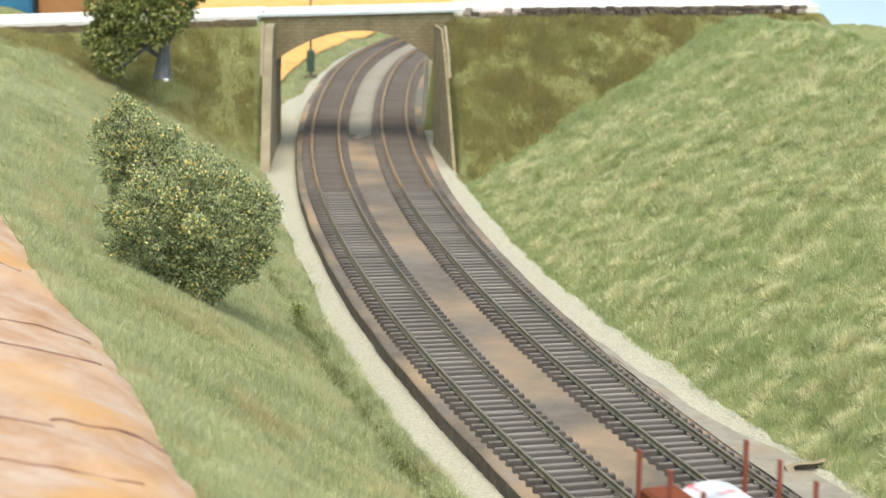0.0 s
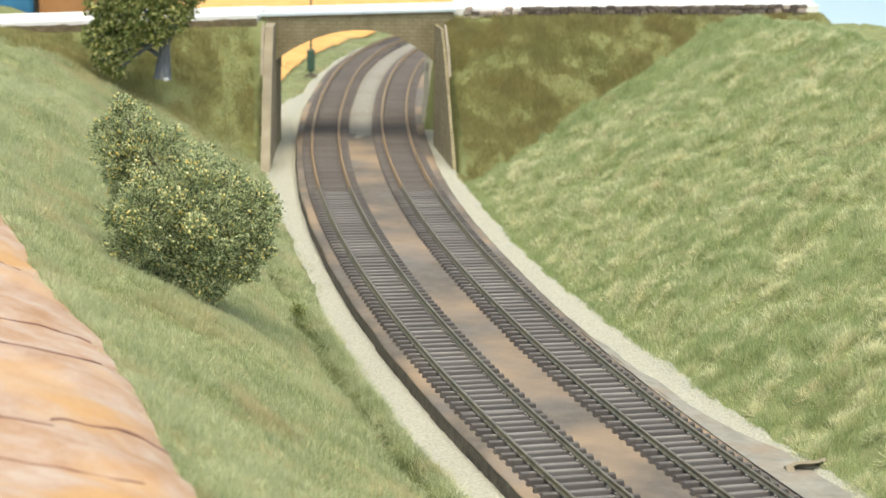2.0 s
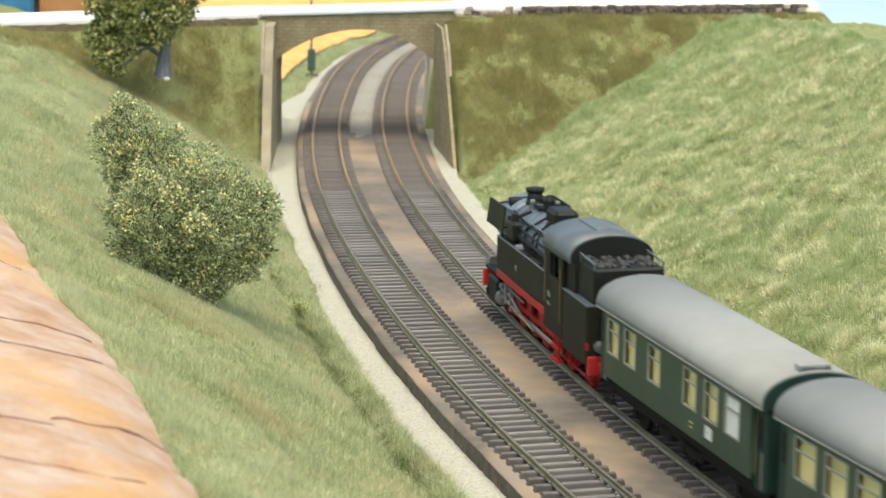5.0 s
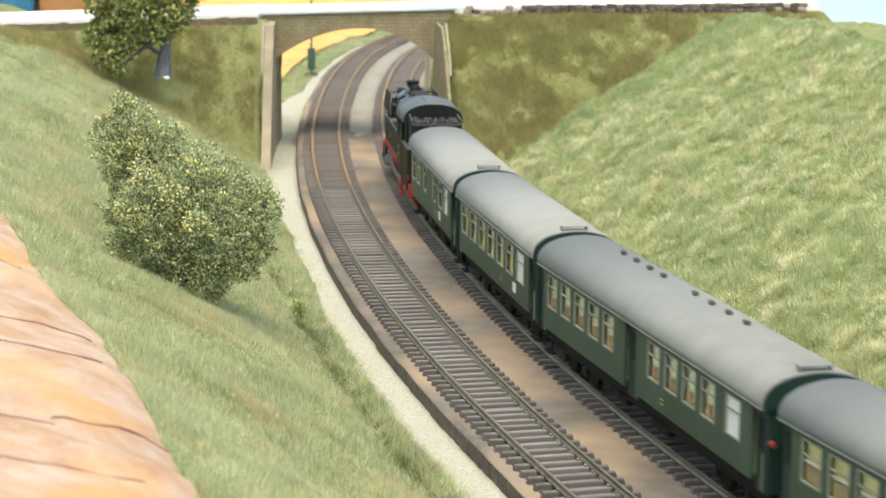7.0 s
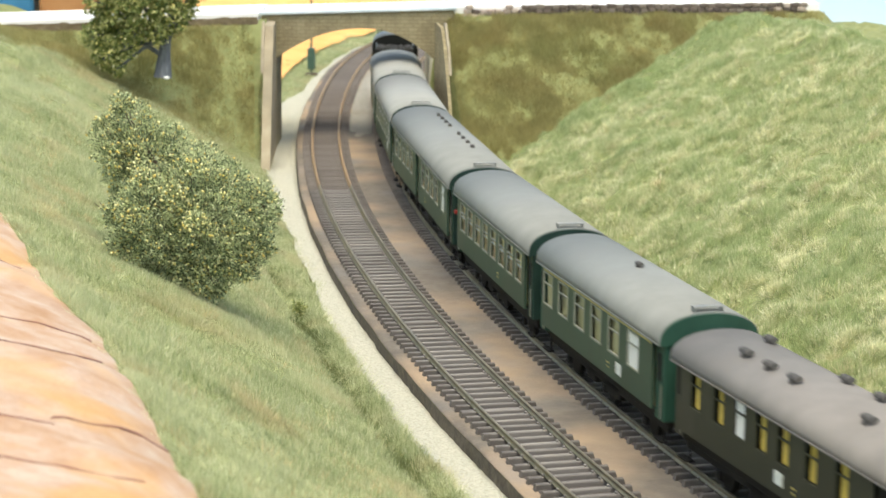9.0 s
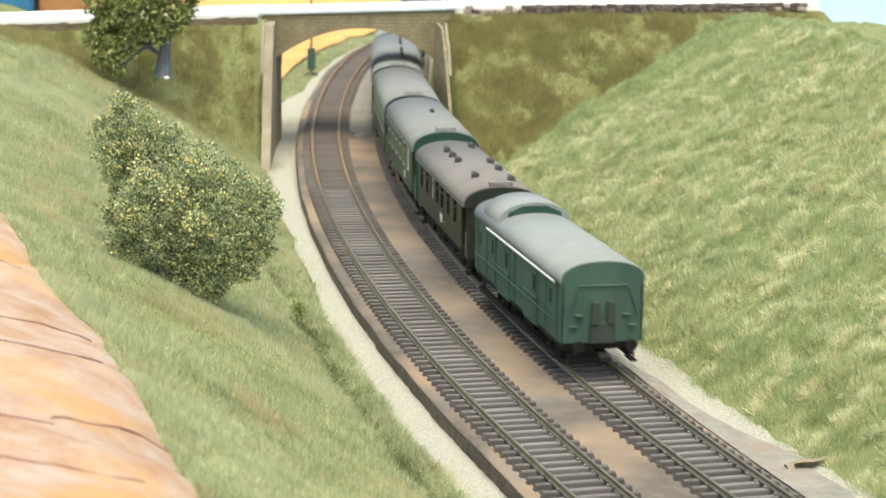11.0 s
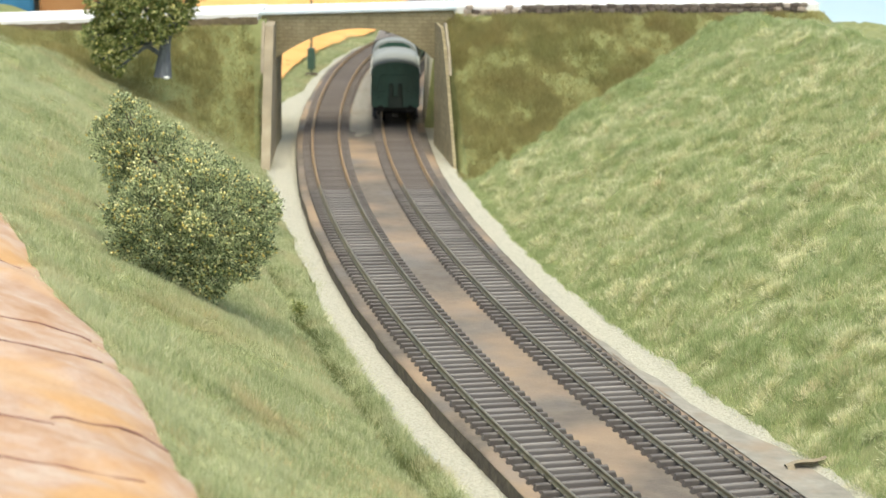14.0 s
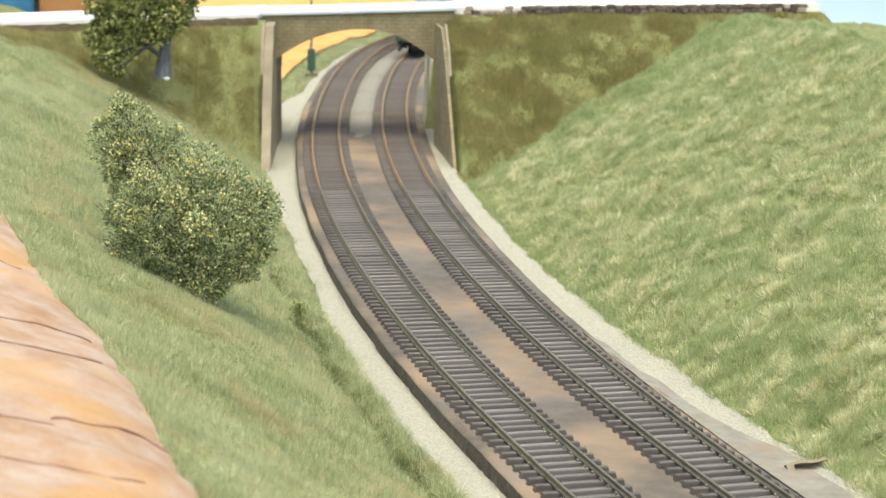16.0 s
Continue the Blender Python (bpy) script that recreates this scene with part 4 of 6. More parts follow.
tagged(mesh_part("ground_paper", np.stack([X, Y, Z], -1).reshape(-1, 3), np.stack([i, i + 1, i + 9, i + 8], -1), M_PAPER, smooth=True), "grey ground paper beside the track", "paper", kind="structure")
fx, fy, fh = line(-62, 79)
flap = thing("paper_flap", "torn curled flap of grey paper beside the track", "paper", at=pose(fx * MM, fy * MM, -0.0052, 0, 0, 12))
bm = nb()
prev = None
for k in range(13):
    q = k / 12
    x = -7 + 14 * q
    up = 1.5 + 2.1 * q + 0.5 * math.sin(q * 6)
    row = [bm.verts.new(p) for p in ((x, -2.5, 0.2), (x, -0.5 + 0.8 * q, up), (x, 1.2 + q, up + 0.35), (x, 2.2 + q, up - 0.3), (x, 3.5, 0.2))]
    if prev:
        for j in range(4):
            if j != 0 or q < 0.25:
                bm.faces.new((prev[j], prev[j + 1], row[j + 1], row[j]))
    prev = row
part("flap", bm, M_WING, flap, "curled pale paper edge")

wx, wy, _ = line(190, -46)
wz = float(ground_z(190, -46))
weed = thing("weed", "small dark green weed at the foot of the bank", "plant", at=Matrix.Translation((wx * MM, wy * MM, wz * MM)))
rw = np.random.RandomState(77)
pts = rw.normal(0, 1, (420, 3)) * np.array([1.6, 1.6, 2.2]) + np.array([0, 0, 3.0])
v, f = flakes(pts, rw.uniform(0.3, 0.7, len(pts)), 78, 1.6)
mesh_part("foliage", v, f, M_LEAF_DARK, weed)
bm = nb()
tube(bm, (0, 0, -1), (0.3, 0, 4), 0.3, 0.15, 5)
part("stem", bm, M_TWIG, weed)

# ---- vehicles: +y is forward, x to the right, rail top at z = 0 ----
def paint(name, c, rough=0.45, var=0.25, metal=0.0, dirt=(0.10, 0.085, 0.07), gloss=0.3):
    lo, hi = tuple(v * (1 - var) for v in c), tuple(min(v * (1 + var), 0.9) for v in c)
    m = material(name, [(0.3, lo), (0.7, hi)], 90, rough=rough, metal=metal, bump=0.06, bump_scale=600, bump_depth=0.0002, spots=(dirt, 45, 0.56, 0.8, 0.35), stretch=(1, 1, 0.6))
    m.node_tree.nodes["Principled BSDF"].inputs["Specular IOR Level"].default_value = gloss
    return m


M_GREEN = paint("coach_green", (0.046, 0.076, 0.050))
M_GREEN_END = paint("end_green", (0.024, 0.070, 0.048), 0.5)
# the end green again, with the shade between close-coupled coaches put into the colour
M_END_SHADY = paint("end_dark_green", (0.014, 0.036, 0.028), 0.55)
M_GREEN_DARK = paint("coach_dark_olive", (0.030, 0.032, 0.022))
M_GREEN_VAN = paint("van_green", (0.055, 0.105, 0.078), 0.55)
M_VENT = paint("vent_dark_grey", (0.085, 0.08, 0.075), 0.7, gloss=0.2)
M_VAN_DIRT = paint("van_grime", (0.030, 0.048, 0.038), 0.7)
M_ROOF_PALE = paint("roof_pale_grey", (0.27, 0.275, 0.26), 0.65, 0.08, dirt=(0.26, 0.25, 0.24))
M_ROOF = paint("roof_grey", (0.215, 0.222, 0.21), 0.6, 0.10, dirt=(0.20, 0.19, 0.18))
M_ROOF_OLD = paint("roof_brown_grey", (0.20, 0.185, 0.172), 0.75, 0.12, dirt=(0.16, 0.14, 0.12))
M_ROOF_VAN = paint("van_roof_grey", (0.26, 0.28, 0.27), 0.65, 0.08, dirt=(0.24, 0.24, 0.22))
M_BLACK = paint("black_plastic", (0.012, 0.012, 0.012), 0.6, gloss=0.2, dirt=(0.03, 0.03, 0.03))
M_FRAME_BLACK = paint("underframe_black", (0.016, 0.015, 0.014), 0.7, dirt=(0.05, 0.04, 0.03), gloss=0.15)
M_LOCO = paint("loco_black", (0.010, 0.011, 0.010), 0.55, 0.2, dirt=(0.03, 0.028, 0.024), gloss=0.25)
M_LOCO_TANK = paint("loco_olive_black", (0.018, 0.018, 0.012), 0.55, 0.15, dirt=(0.035, 0.032, 0.026), gloss=0.2)
M_BOILER = paint("boiler_grey_blue", (0.15, 0.185, 0.225), 0.34, 0.25, 0.1, gloss=0.6, dirt=(0.035, 0.032, 0.03))
M_CAB_ROOF = paint("cab_roof_grey", (0.085, 0.103, 0.115), 0.42, dirt=(0.12, 0.07, 0.045), gloss=0.5)
M_RED = paint("loco_red", (0.40, 0.022, 0.02), 0.5, 0.2)
M_STEEL = material("bright_steel", [(0.3, (0.38, 0.37, 0.35)), (0.7, (0.55, 0.54, 0.52))], 200, rough=0.35, metal=0.9, bump=0.05)
M_GREYMETAL = material("grey_metal", [(0.3, (0.16, 0.17, 0.17)), (0.7, (0.28, 0.29, 0.29))], 200, rough=0.5, metal=0.5, bump=0.05)
M_RAIL_OLIVE = paint("olive_rail", (0.085, 0.075, 0.035), 0.5)
M_COAL = material("coal", [(0.3, (0.015, 0.015, 0.014)), (0.7, (0.04, 0.04, 0.037))], 400, rough=0.6, bump=1.0, bump_scale=400, bump_depth=0.002)
M_WINFRAME = paint("window_frame_pale", (0.26, 0.27, 0.22), 0.4, 0.1)
M_INTERIOR = paint("interior_cream", (0.85, 0.70, 0.34), 0.6, 0.1)
M_INTERIOR_PALE = paint("interior_pale", (0.80, 0.74, 0.52), 0.6, 0.1)
M_DULL_CREAM = paint("interior_dull_cream", (0.42, 0.38, 0.22), 0.6, 0.1)
M_SEAT = paint("seat_brown", (0.33, 0.235, 0.13), 0.6)
M_CURTAIN = paint("yellow_blind", (0.62, 0.44, 0.10), 0.6, 0.15)
M_WHITEPANE = paint("white_pane", (0.74, 0.75, 0.72), 0.35, 0.05)
M_SIGN = paint("white_plate", (0.62, 0.64, 0.60), 0.5, 0.1)
M_YELLOW = paint("yellow_line", (0.40, 0.34, 0.12), 0.5, 0.1)
M_LAMP_RED = paint("red_lamp", (0.34, 0.05, 0.04), 0.3, 0.1)
M_CRATE = paint("crate_brown", (0.17, 0.04, 0.01), 0.7)
M_STAKE = paint("oxide_red", (0.26, 0.075, 0.05), 0.6)
M_DECKWOOD = paint("wagon_planks", (0.20, 0.10, 0.06), 0.8)
M_LOAD = material("white_sheet", [(0.3, (0.44, 0.47, 0.53)), (0.7, (0.60, 0.62, 0.66))], 120, rough=0.7, bump=0.3, spots=((0.66, 0.10, 0.13), 230, 0.59, 0.63, 0.9), big=((0.20, 0.23, 0.30), 150, 0.56, 0.66, 0.6))
M_GLASS = bpy.data.materials.new("window_glass")
M_GLASS.use_nodes = True
_g = M_GLASS.node_tree.nodes["Principled BSDF"]
_g.inputs["Base Color"].default_value, _g.inputs["Roughness"].default_value = (0.92, 0.95, 0.92, 1), 0.04
_g.inputs["Transmission Weight"].default_value, _g.inputs["IOR"].default_value = 1.0, 1.05


def side_wall(bm, x_out, x_in, y0, y1, z0, z1, holes):
    """A wall along y with openings (ya, yb, za, zb) cut right through."""
    ys = sorted({y0, y1, *[h[0] for h in holes], *[h[1] for h in holes]})
    zs = sorted({z0, z1, *[h[2] for h in holes], *[h[3] for h in holes]})
    vs = {}

    def V(i, j, k):
        if (i, j, k) not in vs:
            vs[i, j, k] = bm.verts.new(((x_out, x_in)[k], ys[i], zs[j]))
        return vs[i, j, k]

    def solid(i, j):
        if not (0 <= i < len(ys) - 1 and 0 <= j < len(zs) - 1):
            return False
        yc, zc = (ys[i] + ys[i + 1]) / 2, (zs[j] + zs[j + 1]) / 2
        return not any(h[0] < yc < h[1] and h[2] < zc < h[3] for h in holes)

    for i in range(len(ys) - 1):
        for j in range(len(zs) - 1):
            if not solid(i, j):
                continue
            for k in (0, 1):
                bm.faces.new((V(i, j, k), V(i + 1, j, k), V(i + 1, j + 1, k), V(i, j + 1, k)))
            for di, dj, a, b in ((-1, 0, (i, j), (i, j + 1)), (1, 0, (i + 1, j), (i + 1, j + 1)), (0, -1, (i, j), (i + 1, j)), (0, 1, (i, j + 1), (i + 1, j + 1))):
                if not solid(i + di, j + dj):
                    bm.faces.new((V(*a, 0), V(*b, 0), V(*b, 1), V(*a, 1)))
    return bm


_shared = {}


def share(key, make, mat):
    """One mesh for all alike small parts."""
    if key not in _shared:
        bm = make(nb())
        bmesh.ops.scale(bm, vec=(MM, MM, MM), verts=bm.verts)
        bmesh.ops.recalc_face_normals(bm, faces=bm.faces)
        me = bpy.data.meshes.new(key)
        bm.to_mesh(me)
        bm.free()
        me.materials.append(mat)
        _shared[key] = me
    return _shared[key]


def put(name, me, parent, x, y, z, rz=0, label=""):
    ob = new(name, me)
    ob.parent = parent
    ob.matrix_basis = pose(x * MM, y * MM, z * MM, 0, 0, rz)
    if label:
        tagged(ob, label)
    return ob


def ring(w, h, t=0.55, deep=0.7):
    def make(bm):
        box(bm, -deep / 2, deep / 2, -w / 2, w / 2, -h / 2, -h / 2 + t)
        box(bm, -deep / 2, deep / 2, -w / 2, w / 2, h / 2 - t, h / 2)
        box(bm, -deep / 2, deep / 2, -w / 2, -w / 2 + t, -h / 2 + t, h / 2 - t)
        box(bm, -deep / 2, deep / 2, w / 2 - t, w / 2, -h / 2 + t, h / 2 - t)
        box(bm, -deep / 2, deep / 2, -w / 2 + t, w / 2 - t, h * 0.14, h * 0.14 + t * 0.8)
        return bm
    return make


def pane(w, h):
    return lambda bm: box(bm, -0.15, 0.15, -w / 2, w / 2, -h / 2, h / 2)


def wheelset(dia, seg=20, spokes=0):
    def make(bm):
        for x in (-7.6, 7.6):
            o = math.copysign(1, x)
            tube(bm, (x - 0.9, 0, 0), (x + 0.9, 0, 0), dia / 2, None, seg)
            tube(bm, (x - 1.0 * o, 0, 0), (x - 0.4 * o, 0, 0), dia / 2 + 0.8, None, seg)
            if spokes:
                tube(bm, (x + 0.9 * o, 0, 0), (x + 1.5 * o, 0, 0), dia * 0.14, None, 10)
                for k in range(spokes):
                    a = k * 2 * math.pi / spokes
                    tube(bm, (x + 1.1 * o, 0, 0), (x + 1.1 * o, math.cos(a) * dia * 0.42, math.sin(a) * dia * 0.42), 0.45, 0.4, 5)
        tube(bm, (-8, 0, 0), (8, 0, 0), 0.9, None, 8)
        return bm
    return make


def roof_profile(w, z_eave, rise, n=28):
    out = []
    for k in range(n + 1):
        a = math.pi * k / n
        out.append((w * math.cos(a) * (1.0 if abs(math.cos(a)) > 0.99 else 1.0), z_eave + rise * math.sin(a) ** 0.72))
    return out + [(-w + 1.0, z_eave), (w - 1.0, z_eave)]


def running_gear(v, half, axles, dia=11.0):
    """Underframe, wheels, axle boxes, steps, buffers and couplers."""
    bm = nb()
    box(bm, -12.5, 12.5, -half + 1, half - 1, 9.6, 14.5, 0.3)
    for x in (-11, 11):
        box(bm, x - 0.8, x + 0.8, -half + 3, half - 3, 7.4, 9.8)
    part("underframe", bm, M_FRAME_BLACK, v)
    me = share(f"wheelset_{dia}", wheelset(dia), M_FRAME_BLACK)
    ab = share("axle_box", lambda bm: box(box(bm, -0.8, 0.8, -1.6, 1.6, -1.6, 1.6, 0.3), -0.4, 0.4, -6, 6, 1.6, 2.4), M_FRAME_BLACK)
    for y in axles:
        put("wheelset", me, v, 0, y, dia / 2)
        for x in (-11.2, 11.2):
            put("axle_box", ab, v, x, y, dia / 2)
    bf = share("buffer", lambda bm: tube(tube(bm, (0, 0, 0), (0, 4.2, 0), 0.9), (0, 4.2, 0), (0, 5.2, 0), 2.3, 2.1, 14), M_FRAME_BLACK)
    for y, rz in ((half, 0), (-half, 180)):
        for x in (-10, 10):
            put("buffer", bf, v, x, y - math.copysign(0.3, y), 12.0, rz)
    st = share("step", lambda bm: box(box(bm, -1.2, 1.2, -4, 4, -0.3, 0.3), -0.2, 0.2, -3.6, -3.0, 0.2, 5), M_FRAME_BLACK)
    for y in (half - 6, -half + 6):
        for x in (-13.2, 13.2):
            put("step", st, v, x, y, 4.5)
    bm = nb()
    box(bm, -2.0, 2.0, -half - 5.5, -half + 4, 6.4, 8.6, 0.4)
    part("coupler", bm, M_FRAME_BLACK, v)
    bm = nb()
    box(bm, -2.0, 2.0, half - 4, half + 3.5, 6.4, 8.6, 0.4)
    part("coupler", bm, M_FRAME_BLACK, v)
    for y, w in ((-half * 0.12, 16), (half * 0.22, 10)):
        bm = nb()
        box(bm, -11.8, 11.8, y - w / 2, y + w / 2, 4.6, 9.7, 0.5)
        part("battery_box", bm, M_FRAME_BLACK, v)


def coach(label, body_len, windows, white, mid=None, body=M_GREEN, end=M_GREEN_END, roof=M_ROOF, axles=None, stripe=None, vents=(), interior=M_INTERIOR, seats=True, lining=False,
          frame_mat=M_WINFRAME, curtain=False, plate=None, lamp=False, win_h=12.0, win_w=10.8, Z1=37.5, rise=10.2, vent_size=1.3, lamp_z=17.0):
    """A carriage. windows and white: centres along y of the clear and the white panes."""
    v = thing("passenger_coach", label, "coach", "passenger coaches of the train")
    half = body_len / 2
    W, Z0 = 16.4, 14.6
    ent = 7.5
    wz = 29.3
    holes = [(y - win_w / 2, y + win_w / 2, wz - win_h / 2, wz + win_h / 2) for y in list(windows) + list(white)]
    spans = [(-half + ent, half - ent)] if mid is None else [(-half + ent, mid - 5.5), (mid + 5.5, half - ent)]
    for y0, y1 in spans:
        for sx in (-1, 1):
            bm = nb()
            hs = [h for h in holes if y0 < h[0] and h[1] < y1]
            side_wall(bm, sx * W, sx * (W - 1.1), y0, y1, Z0, Z1, hs)
            part("side_wall", bm, body, v)
    # recessed entrances at both ends and, on some, in the middle
    entr = [(-half, -half + ent), (half - ent, half)] + ([(mid - 5.5, mid + 5.5)] if mid is not None else [])
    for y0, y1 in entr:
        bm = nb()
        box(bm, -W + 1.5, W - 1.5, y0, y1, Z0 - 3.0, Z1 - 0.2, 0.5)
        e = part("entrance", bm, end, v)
        yc = (y0 + y1) / 2
        dw = share("door_window", pane(3.4, 9), M_BLACK)
        hr = share("handrail", lambda bm: tube(bm, (0, 0, -7), (0, 0, 4), 0.25, None, 6), M_STEEL)
        for sx in (-1, 1):
            put("door_window", dw, e, sx * (W - 1.45), yc, wz)
            put("handrail", hr, e, sx * (W - 0.9), y0 + 1.0, 20)
    # gangway bellows
    bw_ = share("bellows", lambda bm: box(box(box(bm, -5.5, 5.5, -0.8, 0.8, -13, 12, 0.8), -6.2, 6.2, -0.25, 0.25, -13.6, 12.6, 0.2), -5.0, 5.0, -1.6, 1.6, -12, 11, 0.4), M_BLACK)
    put("bellows", bw_, v, 0, half + 1.5, 23)
    put("bellows", bw_, v, 0, -half - 1.5, 23)
    # windows
    fr = share(f"frame_{win_w}_{win_h}_{frame_mat.name}", ring(win_w + 0.5, win_h + 0.5), frame_mat)
    gl_ = share(f"pane_{win_w}_{win_h}", pane(win_w, win_h), M_GLASS)
    wh = share(f"white_pane_{win_w}_{win_h}", pane(win_w, win_h), M_WHITEPANE)
    cu = share(f"blind_{win_w}_{win_h}", lambda bm: box(bm, -0.15, 0.15, -win_w * 0.43, win_w * 0.43, -win_h / 2, win_h / 2), M_CURTAIN)
    for sx in (-1, 1):
        for y in windows:
            f = put("window", fr, v, sx * (W - 0.25), y, wz)
            g = put("pane", gl_, f, -sx * 0.45, 0, 0)
            g.visible_shadow = False
            if curtain:
                put("blind", cu, f, -sx * 1.5, 0, 0, label="yellow blind")
        for y in white:
            f = put("window", fr, v, sx * (W - 0.25), y, wz)
            put("pane", wh, f, -sx * 0.45, 0, 0, label="white frosted pane")
    # interior
    bm = nb()
    box(bm, -W + 2, W - 2, -half + ent, half - ent, 15, 16)
    part("interior_floor", bm, M_SEAT, v)
    bm = nb()
    box(bm, -14.4, 14.4, -half + ent + 0.5, half - ent - 0.5, 16, 35.8)
    part("interior_partition", bm, interior, v, "cream interior panelling")
    if seats:
        se = share("seat", lambda bm: box(box(bm, -1.2, 1.2, -1.0, 1.0, 0, 11.5, 0.1), -0.5, 0.5, -3.4, 3.4, 0, 9.0, 0.1), M_SEAT)
        for y in windows:
            for sx in (-1, 1):
                put("seat", se, v, sx * 14.6, y + 1.5, 16)
    if lining:
        sb = share("seat_back", lambda bm: box(bm, -0.25, 0.25, -4.6, 4.6, 0, 12.2, 0.15), M_SEAT)
        wr = share("window_rail", lambda bm: box(bm, -0.15, 0.15, -4.4, 4.4, -0.3, 0.3), M_SIGN)
        for y in windows:
            for sx in (-1, 1):
                put("seat_back", sb, v, sx * 14.7, y, 16)
                put("window_rail", wr, v, sx * (W - 0.55), y, wz + 0.2)
    # roof, with flat end rims
    bm = nb()
    prism(bm, roof_profile(W + 0.6, Z1 - 0.3, rise), -half, half)
    rf = part("roof", bm, roof, v, smooth=False)
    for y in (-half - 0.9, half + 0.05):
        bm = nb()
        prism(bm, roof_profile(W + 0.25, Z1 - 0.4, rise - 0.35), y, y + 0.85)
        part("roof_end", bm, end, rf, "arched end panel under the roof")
    gp = share("roof_step_" + roof.name, lambda bm: box(box(box(bm, -5, 5, -1.6, 1.6, 0, 0.5), -5, -4.6, -1.4, 1.4, -1.2, 0), 4.6, 5, -1.4, 1.4, -1.2, 0), roof)
    put("roof_step", gp, rf, 0, -half + 2.5, Z1 + rise + 0.8)
    vm = share("roof_vent", lambda bm: tube(tube(bm, (0, 0, -1), (0, 0, 0.8), 1.0, 0.8, 10), (0, -1.5, 1.0), (0, 1.5, 1.0), 0.7, None, 8), M_VENT)
    for x, y in vents:
        ob = put("roof_vent", vm, rf, x, y, Z1 - 0.3 + rise * math.sqrt(max(0.0, 1 - (x / (W + 0.6)) ** 2)) ** 0.72 + 0.1)
        ob.scale = (vent_size * 1.25, vent_size, vent_size * 0.8)
    gt = share(f"gutter_{body_len}_{roof.name}", lambda bm: box(bm, -0.3, 0.3, -half, half, -0.25, 0.25), roof)
    for sx in (-1, 1):
        put("gutter", gt, rf, sx * (W + 0.45), 0, Z1 - 0.2)
    if stripe:
        for sx in (-1, 1):
            bm = nb()
            x = sx * (W + 0.12)
            box(bm, min(x, x - sx * 0.4), max(x, x - sx * 0.4), spans[0][0] + 1, spans[-1][1] - 1, 35.9, 37.0)
            part("stripe", bm, stripe, v, "yellow first-class line")
    if plate is not None:
        pl = share("destination_plate", lambda bm: box(box(box(bm, -0.12, 0.12, -2.6, 2.6, -1.9, 1.9), -0.2, 0.1, -1.8, 1.8, 0.5, 0.9), -0.2, 0.1, -1.8, 1.8, -0.9, -0.5), M_SIGN)
        for sx in (-1, 1):
            put("destination_plate", pl, v, sx * (W + 0.1), plate, 19.5, 0 if sx < 0 else 180, "white plate with unreadable bars")
    nu = share("number_plate", lambda bm: box(box(bm, -0.1, 0.1, -1.2, 1.2, 0.5, 1.0), -0.1, 0.1, -0.9, 0.9, -1.0, -0.5), M_YELLOW)
    for sx in (-1, 1):
        put("number_plate", nu, v, sx * (W + 0.08), -half * 0.25, 18.5, label="two short unreadable lettering bars")
    running_gear(v, half, axles or (-half * 0.62, 0, half * 0.62))
    if lamp:
        lm = share("tail_lamp", lambda bm: tube(bm, (0, 0.6, 0), (0, -1.4, 0), 1.1, 0.9, 10), M_LAMP_RED)
        put("tail_lamp", lm, v, -13.4, -half + 0.2, lamp_z, label="round red tail lamp")
    return v


